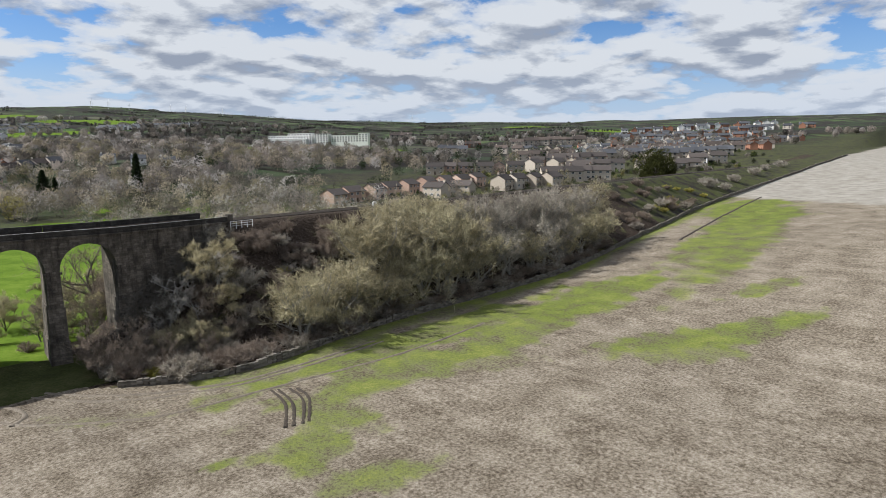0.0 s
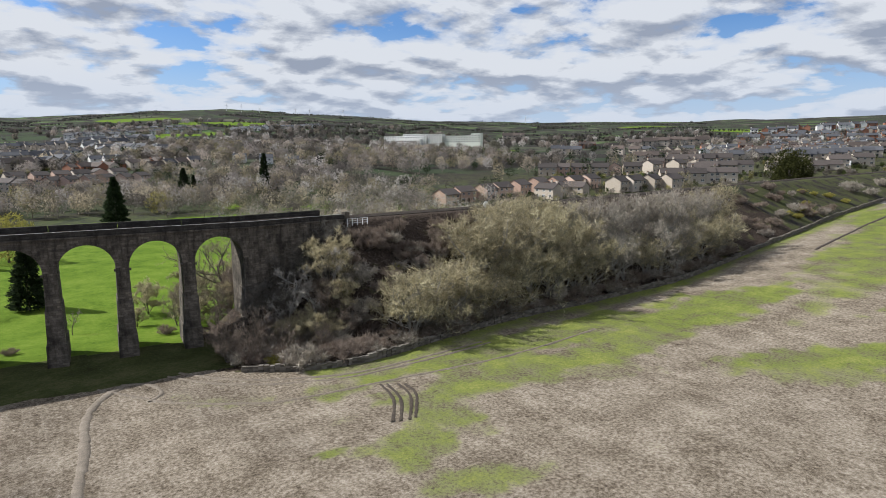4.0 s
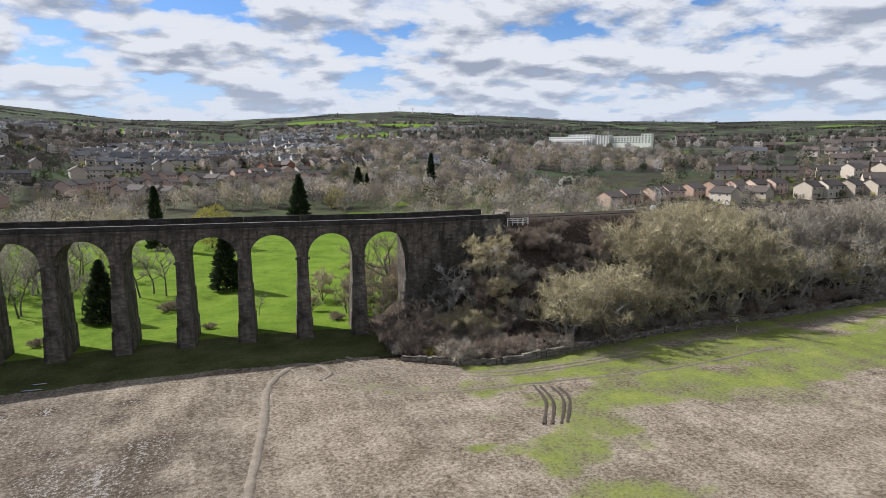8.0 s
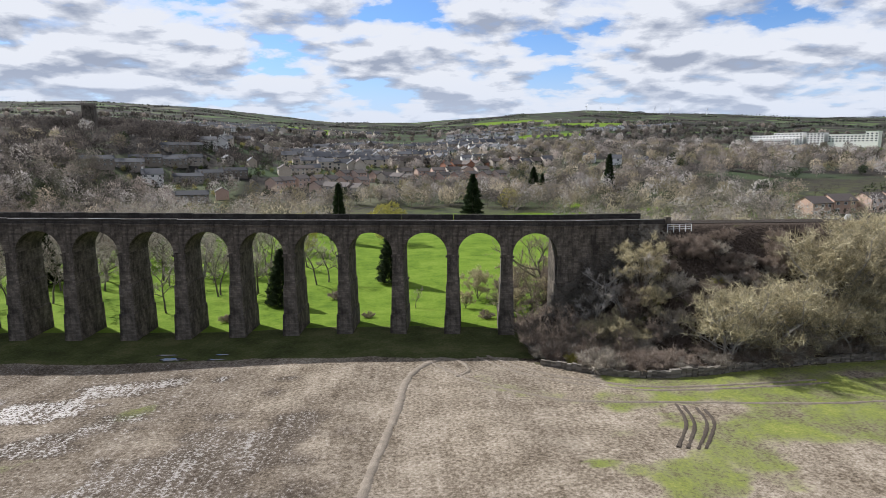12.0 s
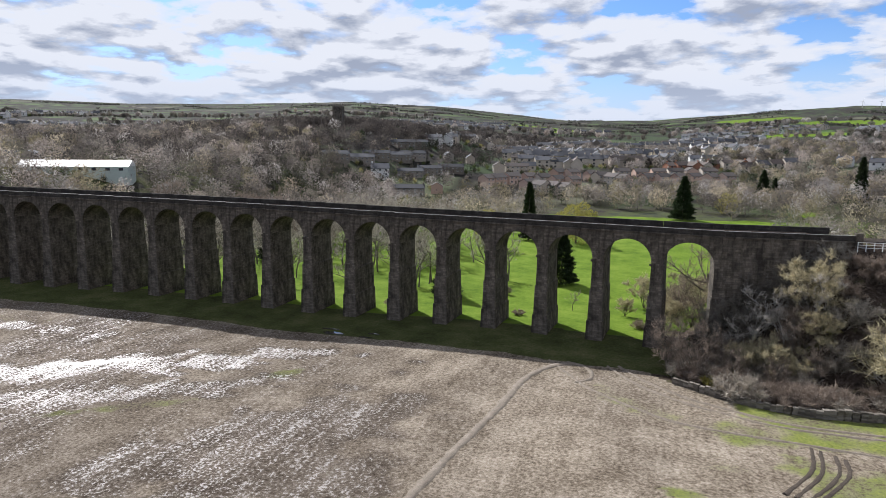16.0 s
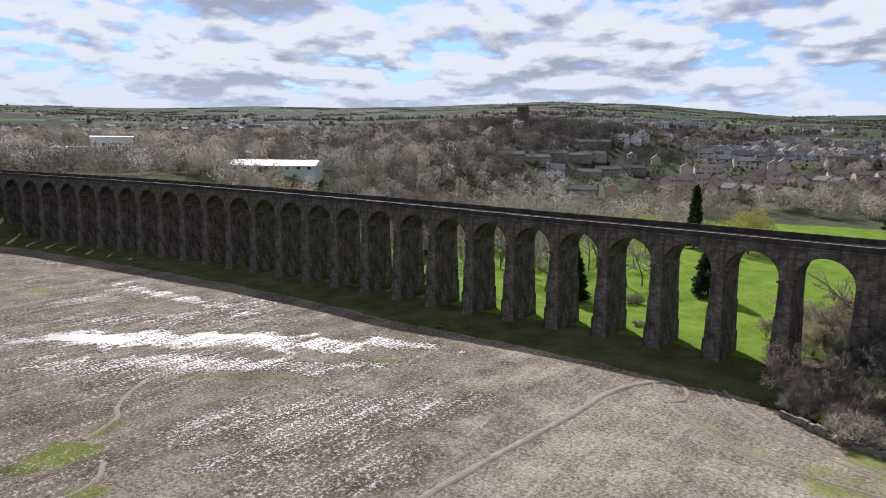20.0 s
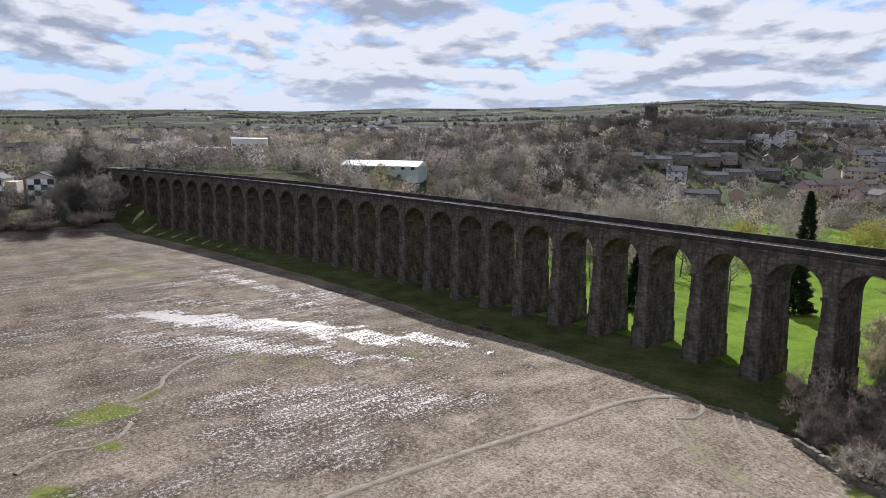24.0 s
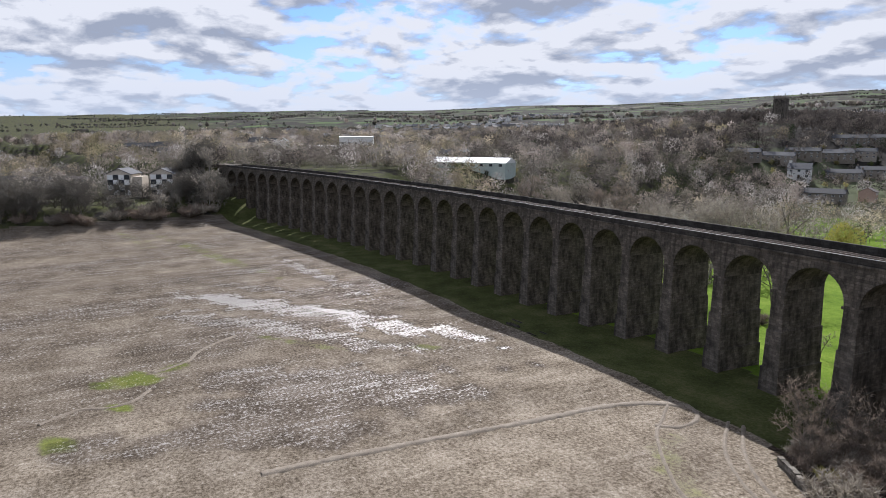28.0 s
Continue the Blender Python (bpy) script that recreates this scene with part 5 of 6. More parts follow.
def wood_spots():
    rnd = random.Random(4)
    groups = {"grey": [], "tan": [], "dark": [], "green": [], "ridge": []}

    def fill(key, n, x0, x1, y0, y1, test=None):
        for _ in range(n):
            x, y = rnd.uniform(x0, x1), rnd.uniform(y0, y1)
            if (test is None or test(x, y)) and (key == "ridge" or rnd.random() < 0.2 or not gardened(x, y)):
                groups[key].append((x, y))

    def gardened(x, y):
        for hx, hy, run in PLOTS:
            r = math.hypot(hx, hy)
            u = -((x - hx) * hx + (y - hy) * hy) / r
            if -9 < u < run and abs((x - hx) * hy - (y - hy) * hx) / r < 8:
                return True
        return False

    def clear(x, y):
        return not any(math.hypot((x - cx) / rx, (y - cy) / ry) < 1 for cx, cy, rx, ry in CLEARINGS)

    fill("grey", 440, -150, 190, 250, 470, clear)
    fill("tan", 200, -120, 180, 262, 440, clear)
    fill("grey", 800, -40, 470, 430, 950, clear)
    fill("tan", 240, 0, 400, 430, 850, clear)
    fill("grey", 170, 60, 158, 150, 300)
    fill("tan", 60, 60, 175, 145, 260)
    fill("grey", 34, 160, 560, 215, 390)
    fill("tan", 12, 170, 480, 200, 390)
    fill("grey", 90, -420, -300, -10, 130)
    fill("dark", 26, -300, -268, 78, 92)
    fill("grey", 18, -292, -266, 8, 34)
    fill("ridge", 30, -1650, -1350, 3150, 3350)
    fill("tan", 46, -285, -180, 165, 200)
    fill("grey", 90, -345, -238, 112, 195)
    fill("dark", 40, -330, -245, 110, 170)
    fill("grey", 420, -700, -130, 260, 560, clear)
    fill("tan", 160, -700, -150, 240, 480, clear)
    tower = lambda x, y: math.hypot((x + 290) / 34, (y - 560) / 60) > 1
    fill("dark", 900, -600, -205, 520, 800, tower)
    fill("dark", 800, -420, -222, 300, 690, tower)
    fill("grey", 230, -238, -150, 160, 400)
    fill("dark", 170, -300, -165, 230, 420)
    fill("grey", 30, -250, -195, 165, 190)
    fill("dark", 150, -222, -135, 400, 640)
    fill("grey", 420, -1300, -330, 80, 620, clear)
    fill("tan", 190, -700, -330, -40, 300, clear)
    fill("grey", 520, -900, -300, -300, 160, clear)
    fill("tan", 160, -800, -300, -250, 160, clear)
    fill("grey", 520, -900, -235, 130, 420, clear)
    fill("dark", 160, -900, -300, 200, 620, clear)
    fill("grey", 300, -1300, -600, -300, 300)
    fill("grey", 1300, -1500, 1100, 850, 2100, lambda x, y: noise.noise((x * 0.004, y * 0.004, 2.0)) > 0.05)
    fill("ridge", 3000, -2600, 2600, 1300, 3600, lambda x, y: noise.noise((x * 0.0035, y * 0.0022, 7.0)) > 0.30)
    fill("ridge", 1300, -3700, -900, -400, 1300, lambda x, y: noise.noise((x * 0.0025, y * 0.003, 3.0)) > 0.12)
    # hedgerows between the hill pastures
    for _ in range(210):
        a, d = rnd.uniform(-1.6, 1.0), rnd.uniform(1150, 3700)
        x, y = -d * math.sin(-a), d * math.cos(a)
        h = a + rnd.choice((0, 0, 0, 1.2, -1.0)) + rnd.uniform(-0.25, 0.25)
        for k in range(rnd.randint(12, 45)):
            groups["ridge"].append((x + k * 8 * math.cos(h) + rnd.uniform(-3, 3), y - k * 8 * math.sin(h) + rnd.uniform(-3, 3)))
    fill("grey", 520, 420, 1600, 330, 1200, lambda x, y: noise.noise((x * 0.006, y * 0.006, 4.0)) > 0.0)
    fill("grey", 170, -320, 140, 620, 1000)
    fill("dark", 260, -330, -150, 900, 1250)
    fill("green", 90, -500, 500, 300, 900, clear)
    fill("green", 70, 60, 700, 300, 800, clear)
    fill("green", 60, -260, 120, 420, 900)
    fill("grey", 200, -2400, -700, 200, 1300, lambda x, y: noise.noise((x * 0.004, y * 0.004, 5.0)) > 0.1)
    return groups


# open ground among the woods: the park lawn, the housing, the hospital's grass
CLEARINGS = [(10, 300, 60, 75), (-75, 445, 60, 45), (-10, 590, 90, 50), (-190, 520, 110, 60), (-40, 900, 170, 170),
             (-150, 385, 45, 30), (-420, 360, 60, 30), (-640, 400, 120, 70), (-345, 40, 70, 60), (560, 900, 190, 60), (470, 800, 140, 70), (600, 775, 140, 95), (-30, 370, 30, 20)]
WOODS = wood_spots()
far_woods("ridge_woods", FAR_TWIG, "far hedgerows and copses on the hills", WOODS["ridge"], 9, 44, (3.5, 7), 0.5, tones=[(0.20, 0.20, 0.19), (0.28, 0.27, 0.25), (0.15, 0.17, 0.14)])
GREYS = [(0.80, 0.785, 0.765), (0.52, 0.49, 0.46), (0.34, 0.315, 0.295), (0.66, 0.60, 0.55), (0.42, 0.39, 0.34), (0.30, 0.29, 0.24)]
TANS = [(0.80, 0.73, 0.56), (0.56, 0.51, 0.36), (0.72, 0.64, 0.51), (0.46, 0.43, 0.28)]
# browns lowered to paint a cloud shadow over the church hill's woods
DARKS = [(0.17, 0.158, 0.15), (0.11, 0.103, 0.10), (0.23, 0.21, 0.195)]
far_woods("grey_woods", FAR_TWIG, "grey leafless woods filling the valley and slopes", WOODS["grey"], 5, tones=GREYS)
far_woods("tan_woods", FAR_TWIG, "tan and olive leafless trees scattered through the valley", WOODS["tan"], 6, tones=TANS)
far_woods("dark_woods", FAR_TWIG, "brown leafless woods on the hillsides, cloud shadow put into their dark colour", WOODS["dark"], 7, 110, tones=DARKS)
far_woods("evergreen_woods", CONIFER, "dark evergreens scattered among houses", WOODS["green"], 8, 160, (7, 12), 0.5)



def shrub_spots():
    rnd = random.Random(12)
    out = []
    for hx, hy, run in PLOTS:
        for _ in range(9):
            x, y = hx + rnd.uniform(-16, 16), hy + rnd.uniform(-min(run, 40), 12)
            if math.hypot(x - hx, y - hy) > 9:
                out.append((x, y))
    return out


far_woods("garden_shrubs", FAR_TWIG, "hedges and shrubs in the gardens between houses", shrub_spots(), 10, 90, (2, 4.2), 0.4, tones=[(0.20, 0.26, 0.10), (0.30, 0.28, 0.24), (0.5, 0.47, 0.42), (0.16, 0.18, 0.12), (0.62, 0.60, 0.26)])

# ---------------------------------------------------------------- houses
BRICK = material("orange_brick", [(0.33, 0.215, 0.16), (0.46, 0.325, 0.255), (0.56, 0.43, 0.35)], 1.2, per="object")
BUFF = material("buff_stone", [(0.32, 0.265, 0.205), (0.46, 0.40, 0.325), (0.58, 0.52, 0.44)], 1.2, per="object")
DARK_STONE = material("blackened_stone", [(0.10, 0.087, 0.072), (0.20, 0.175, 0.145), (0.31, 0.275, 0.235)], 1.2, per="object")
RENDER_WHITE = material("white_render", [(0.56, 0.55, 0.52), (0.74, 0.73, 0.70)], 0.5, bump=0.1)
TILE_BROWN = material("brown_roof_tiles", [(0.032, 0.027, 0.025), (0.06, 0.05, 0.045), (0.095, 0.078, 0.07)], 1.4, per="object", stretch=(1, 1, 3))
TILE_SLATE = material("slate_roof", [(0.026, 0.027, 0.031), (0.048, 0.050, 0.056), (0.085, 0.087, 0.096)], 1.4, per="object", rough=0.8, stretch=(1, 1, 3))
TILE_RED = material("red_roof_tiles", [(0.16, 0.075, 0.05), (0.26, 0.125, 0.085)], 1.4, per="object", stretch=(1, 1, 3))
FRAME_WHITE = material("white_paint", [(0.68, 0.68, 0.66), (0.8, 0.8, 0.78)], 2.0, rough=0.5, bump=0)
PANE = material("window_glass", [(0.02, 0.024, 0.03), (0.05, 0.056, 0.066)], 0.6, rough=0.2, bump=0, spec=0.35)
RENDER_GREEN = material("pale_green_sheeting", [(0.36, 0.42, 0.38), (0.48, 0.54, 0.50)], 0.5, bump=0.1)
METAL_SHEET = material("pale_sheet_metal", [(0.55, 0.56, 0.55), (0.72, 0.73, 0.72)], 0.4, rough=0.45, bump=0.1)
TIMBER = material("dark_timber", [(0.05, 0.035, 0.025), (0.11, 0.08, 0.055)], 1.5)


def window_mesh(w, h):
    """A window in the wall's plane (x across, z up, outside at -y): frame bars round two panes."""
    bm = boxed((-w / 2, w / 2, -0.07, 0.02, 0, 0.09), (-w / 2, w / 2, -0.07, 0.02, h - 0.09, h), (-w / 2, -w / 2 + 0.09, -0.07, 0.02, 0.09, h - 0.09),
               (w / 2 - 0.09, w / 2, -0.07, 0.02, 0.09, h - 0.09), (-0.04, 0.04, -0.06, 0.02, 0.09, h - 0.09))
    return bm


SHARED = {}


def shared(key, make, mat):
    if key not in SHARED:
        me = bpy.data.meshes.new(key)
        bm = make()
        bmesh.ops.recalc_face_normals(bm, faces=bm.faces)
        bm.to_mesh(me)
        bm.free()
        me.materials.append(mat)
        SHARED[key] = me
    return SHARED[key]


def house_proto(name, label, long, deep, eaves, rise, wall, roof, cols, rows, chimney=1, door=True, group="", hipped=False):
    """A gabled house: walls with gables, an overhanging tiled roof with bargeboards, windows with frames and panes on both long sides, door, chimney."""
    root = thing(name, Matrix.Identity(4), label, "house", group)
    L, D = long / 2, deep / 2
    bm = bmesh.new()
    prism(bm, [(-D, -2.5), (D, -2.5), (D, eaves), (0, eaves + rise - 0.02), (-D, eaves)], -L, L)
    bmesh.ops.rotate(bm, verts=bm.verts, matrix=Matrix.Rotation(math.pi / 2, 3, "Z"))
    bmesh.ops.recalc_face_normals(bm, faces=bm.faces)
    part("wall", bm, wall, root)
    bm = bmesh.new()
    o, k = 0.45, rise / D
    for s in (-1, 1):
        prism(bm, [(s * (D + o), eaves - o * k), (s * (D + o), eaves - o * k + 0.2), (0, eaves + rise + 0.2), (0, eaves + rise)], -L - 0.3, L + 0.3)
    bmesh.ops.rotate(bm, verts=bm.verts, matrix=Matrix.Rotation(math.pi / 2, 3, "Z"))
    bmesh.ops.recalc_face_normals(bm, faces=bm.faces)
    part("roof", bm, roof, root)
    wframe = shared("window_frame", lambda: window_mesh(1.5, 1.2), FRAME_WHITE)
    wpane = shared("pane", lambda: boxed((-0.68, 0.68, -0.035, 0.02, 0.08, 1.12)), PANE)
    for side in (0, 1):
        for r in range(rows):
            for c in range(cols):
                if door and side == 0 and r == 0 and c == cols // 2:
                    continue
                x = -L + long * (c + 0.5) / cols
                m = pose(0, 0, 0, 0, 0, 180 * side) @ pose(x, -D, 0.9 + 2.6 * r)
                w = place("window", wframe, None, root, m=m)
                place("pane", wpane, None, w)
    if door:
        x = -L + long * (cols // 2 + 0.5) / cols
        place("door", shared("door", lambda: boxed((-0.48, 0.48, -0.06, 0.02, 0, 2.05)), TIMBER), None, root, m=pose(x, -D, 0))
    for c in range(chimney):
        x = -L + 0.8 if c == 0 else L - 0.8
        ch = place("chimney", shared("chimney_" + wall.name, lambda: boxed((-0.5, 0.5, -0.35, 0.35, -1.2, 1.1), (-0.58, 0.58, -0.43, 0.43, 1.1, 1.28)), wall), None, root, m=pose(x, 0, eaves + rise))
        place("chimney_pot", shared("chimney_pot", lambda: boxed((-0.32, -0.08, -0.12, 0.12, 1.28, 1.7), (0.08, 0.32, -0.12, 0.12, 1.28, 1.7)), TILE_RED), None, ch)
    return root


def far_proto(name, label, long, deep, eaves, rise, wall, roof, windows, group):
    """A house seen from afar: walls, roof, a chimney and a few windows on each long side."""
    root = house_proto(name, label, long, deep, eaves, rise, wall, roof, 1, 0, 1, False, group)
    pane = shared("far_window", lambda: boxed((-0.75, 0.75, -0.06, 0.02, 0, 1.5)), PANE)
    for side in (0, 1):
        for c in range(windows):
            place("window", pane, None, root, m=pose(0, 0, 0, 0, 0, 180 * side) @ pose(-long / 2 + long * (c + 0.5) / windows, -deep / 2, 2.9))
    return root


def house_kinds():
    H = {}
    e, w, n = "houses of the estate", "houses of the town", "houses of the new estate"
    H["orange"] = house_proto("house", "orange-brick house with a low brown tiled roof", 10.5, 8.5, 5.2, 2.3, BRICK, TILE_BROWN, 3, 2, 0, group=e)
    H["buff"] = house_proto("house", "buff-stone house with a brown tiled roof", 11.5, 8.5, 5.2, 2.4, BUFF, TILE_BROWN, 3, 2, 1, group=e)
    H["bungalow"] = house_proto("bungalow", "low buff bungalow with a brown tiled roof", 14, 9, 2.8, 2.4, BUFF, TILE_BROWN, 3, 1, 1, group=e)
    H["terrace"] = house_proto("terraced_house", "dark-stone terraced row with white windows and slate roof", 24, 7.5, 5.4, 2.4, DARK_STONE, TILE_SLATE, 6, 2, 2, group=w)
    H["white"] = house_proto("house", "white-rendered house with a slate roof", 11, 8, 5.2, 2.8, RENDER_WHITE, TILE_SLATE, 3, 2, 1, group=w)
    H["slate"] = far_proto("house", "grey slate-roofed stone house", 12, 8, 5.4, 3.0, BUFF, TILE_SLATE, 2, w)
    H["fbuff"] = far_proto("house", "buff-stone house with a brown roof, far off", 13, 8.5, 5.2, 2.6, BUFF, TILE_BROWN, 2, e)
    H["forange"] = far_proto("house", "orange-brick house with a brown roof, far off", 12, 8.5, 5.2, 2.6, BRICK, TILE_BROWN, 2, e)
    H["red"] = far_proto("house", "new red-brick house with a slate roof", 10, 8, 5.4, 3.2, BRICK, TILE_SLATE, 2, n)
    H["fwhite"] = far_proto("house", "white-rendered house with a slate roof, far off", 11, 8, 5.2, 2.8, RENDER_WHITE, TILE_SLATE, 2, w)
    H["fterrace"] = far_proto("terraced_house", "long dark-stone terraced row with slate roof, far off", 22, 7.5, 5.4, 2.4, DARK_STONE, TILE_SLATE, 4, w)
    return H


USED = set()


def put_house(H, key, x, y, turn, size=1.0):
    m = pose(x, y, ground_at(x, y) + 0.2, 0, 0, turn) @ Matrix.Diagonal((size, size, size, 1))
    if key not in USED:
        USED.add(key)
        H[key].matrix_basis = m
        return H[key]
    ob = copy_thing(H[key], m)
    ob.scale = (size, size, size)
    return ob


FAR_LOOKS = {"slate": (0, 3), "fbuff": (0, 4), "forange": (1, 4), "red": (1, 3), "fwhite": (2, 3), "fterrace": (5, 3)}


def distant_houses(rows_list, rnd):
    """Houses too far off to count, each still with gabled walls, an overhanging roof, a chimney and windows."""
    mats = [material("distant_buff_walls", [(0.33, 0.28, 0.225), (0.56, 0.50, 0.42)], 0.3, per="island", bump=0), material("distant_brick_walls", [(0.22, 0.10, 0.06), (0.38, 0.19, 0.12)], 0.3, per="island", bump=0), RENDER_WHITE,
            material("distant_slate", [(0.035, 0.036, 0.041), (0.095, 0.097, 0.106)], 0.3, per="island", bump=0, rough=0.8), material("distant_tiles", [(0.04, 0.032, 0.028), (0.11, 0.085, 0.072)], 0.3, per="island", bump=0),
            material("distant_dark_walls", [(0.08, 0.07, 0.06), (0.22, 0.19, 0.165)], 0.3, per="island", bump=0), PANE]
    verts, faces, slots = [], [], []

    def add(pts, fs, slot, m):
        k = len(verts)
        verts.extend((m @ Vector(p))[:] for p in pts)
        faces.extend(tuple(k + i for i in f) for f in fs)
        slots.extend([slot] * len(fs))

    boxf = ((3, 2, 1, 0), (4, 5, 6, 7), (0, 1, 5, 4), (1, 2, 6, 5), (2, 3, 7, 6), (3, 0, 4, 7))

    def cuboid(x0, x1, y0, y1, z0, z1, slot, m):
        add(((x0, y0, z0), (x1, y0, z0), (x1, y1, z0), (x0, y1, z0), (x0, y0, z1), (x1, y0, z1), (x1, y1, z1), (x0, y1, z1)), boxf, slot, m)

    for x0, y0, x1, y1, n, turn, kinds, size in rows_list:
        ks = kinds.split()
        for i in range(n):
            k = (i + 0.5) / n
            j = 0.16 * math.hypot(x1 - x0, y1 - y0) / n
            x, y = x0 + (x1 - x0) * k + rnd.uniform(-j, j), y0 + (y1 - y0) * k + rnd.uniform(-j, j) * 3
            key = ks[rnd.randrange(len(ks))]
            wall, roof = FAR_LOOKS[key]
            L, D, e, h = (11 if key == "fterrace" else rnd.uniform(4.8, 7)), rnd.uniform(3.6, 4.4), rnd.uniform(4.8, 5.6), rnd.uniform(2.2, 3.2)
            a = turn + rnd.choice((0, 0, 90, 0, 90)) * (len(ks) > 1) + rnd.uniform(-8, 8)
            m = pose(x, y, ground_at(x, y) + 0.2, 0, 0, a) @ Matrix.Diagonal((size, size, size, 1))
            add(((-L, -D, -3), (-L, D, -3), (-L, D, e), (-L, 0, e + h), (-L, -D, e), (L, -D, -3), (L, D, -3), (L, D, e), (L, 0, e + h), (L, -D, e)),
                ((0, 1, 2, 3, 4), (9, 8, 7, 6, 5), (0, 4, 9, 5), (1, 6, 7, 2)), wall, m)
            o, dz = 0.45, 0.45 * h / D
            for s in (-1, 1):
                add(((-L - 0.3, s * (D + o), e - dz), (L + 0.3, s * (D + o), e - dz), (L + 0.3, 0, e + h), (-L - 0.3, 0, e + h), (-L - 0.3, s * (D + o), e - dz + 0.22), (L + 0.3, s * (D + o), e - dz + 0.22), (L + 0.3, 0, e + h + 0.22), (-L - 0.3, 0, e + h + 0.22)), boxf, roof, m)
            cuboid(-L + 0.3, -L + 1.3, -0.4, 0.4, e + h - 0.8, e + h + 1.2, wall, m)
            for s in (-1, 1):
                for c in range(2 if L < 8 else 5):
                    nw = 2 if L < 8 else 5
                    xc = -L + 2 * L * (c + 0.5) / nw
                    for z in (0.9, 3.3):
                        cuboid(xc - 0.7, xc + 0.7, s * D - 0.05, s * D + 0.05, z, z + 1.3, 6, m)
    me = mesh_of("distant_houses", verts, faces)
    for mt in mats:
        me.materials.append(mt)
    me.polygons.foreach_set("material_index", slots)
    tagged(new("distant_houses", me), "distant streets of stone and brick houses with slate roofs", "houses", kind="stuff")


def make_houses():
    H = house_kinds()
    rnd = random.Random(9)
    far = []
    for rows in (ROWS_EAST, ROWS_FAR_EAST, ROWS_TOWN, ROWS_MID_TOWN, ROWS_FAR_TOWN, ROWS_WEST):
        for row in rows:
            x0, y0, x1, y1, n, turn, kinds, size = row
            ks = kinds.split()
            if math.hypot((x0 + x1) / 2, (y0 + y1) / 2) > 620:
                far.append((x0, y0, x1, y1, int(n * 1.6), turn, " ".join(k if k in FAR_LOOKS else "slate" for k in ks), size))
                continue
            for i in range(n):
                k = (i + 0.5) / n if n > 1 else 0
                j = 0.12 * math.hypot(x1 - x0, y1 - y0) / n
                put_house(H, ks[rnd.randrange(len(ks))], x0 + (x1 - x0) * k + rnd.uniform(-j, j), y0 + (y1 - y0) * k + rnd.uniform(-j, j) * 2, turn + rnd.choice((0, 0, 90, 0, 90)) * (len(ks) > 1) + rnd.uniform(-6, 6), size)
    distant_houses(far, rnd)
    for key, ob in H.items():
        if key not in USED:
            for o in (*ob.children_recursive, ob):
                bpy.data.objects.remove(o)


make_houses()


# ---------------------------------------------------------------- single buildings and landmarks


def make_hospital():
    """The long white flat-roofed block on the far slope, stepped in storeys and wings."""
    g = ground_at(560, 905) 
    root = thing("white_building", pose(539, 918, g + 8, 0, 0, -58) @ Matrix.Diagonal((0.88, 0.88, 0.88, 1)), "long white flat-roofed building in stepped wings on a green slope", "building")
    wings = [(-60, 30, 0, 16, 0, 15), (-48, 22, -8, 0, 0, 9), (-20, 28, 3, 15, 15, 19), (34, 62, 2, 16, 0, 18), (66, 120, 6, 18, 3, 15), (120, 138, 6, 18, 3, 19)]
    frame_me = shared("ribbon_window", lambda: boxed((-1.5, 1.5, -0.08, 0.02, 0, 1.8)), PANE)
    for x0, x1, y0, y1, z0, z1 in wings:
        wg = part("wing", boxed((x0, x1, y0, y1, z0 - (8 if z0 < 5 else 0), z1)), RENDER_WHITE, root)
        part("parapet", boxed((x0 - 0.3, x1 + 0.3, y0 - 0.3, y1 + 0.3, z1 + 0.004, z1 + 0.6)), FRAME_WHITE, wg)
        n = max(1, int((x1 - x0) / 5.4))
        for f in range(int((z1 - max(z0, 0)) / 3.6)):
            for c in range(n):
                place("window", frame_me, None, wg, m=pose(x0 + (x1 - x0) * (c + 0.5) / n, y0, max(z0, 0) + 1.2 + 3.6 * f))


def make_church():
    x, y = -300, 585
    g = ground_at(x, y)
    root = thing("church_tower", pose(x, y, g, 0, 0, 12), "dark square stone church tower with corner pinnacles above bare trees", "tower")
    top = 56.5 - g
    part("shaft", boxed((-4.9, 4.9, -4.9, 4.9, -3, top - 2)), STONE, root)
    part("battlement", boxed((-4.9, 4.9, -4.9, 4.9, top - 2, top - 0.9), *[(-4.9 + 2.1 * i, -3.7 + 2.1 * i, -4.9, -4.4, top - 0.9, top) for i in range(5)], *[(-4.9 + 2.1 * i, -3.7 + 2.1 * i, 4.4, 4.9, top - 0.9, top) for i in range(5)]), DARK_STONE, root)
    for sx in (-1, 1):
        for sy in (-1, 1):
            bm = bmesh.new()
            bmesh.ops.create_cone(bm, cap_ends=True, segments=6, radius1=0.7, radius2=0.1, depth=3.2, matrix=Matrix.Translation((sx * 4.4, sy * 4.4, top + 0.7)))
            part("pinnacle", bm, DARK_STONE, root)
    for a in range(4):
        place("belfry_opening", shared("belfry_opening", lambda: boxed((-1.1, 1.1, -4.68, -4.58, 0, 4.2)), PANE), None, root, m=pose(0, 0, top - 8.5, 0, 0, 90 * a))


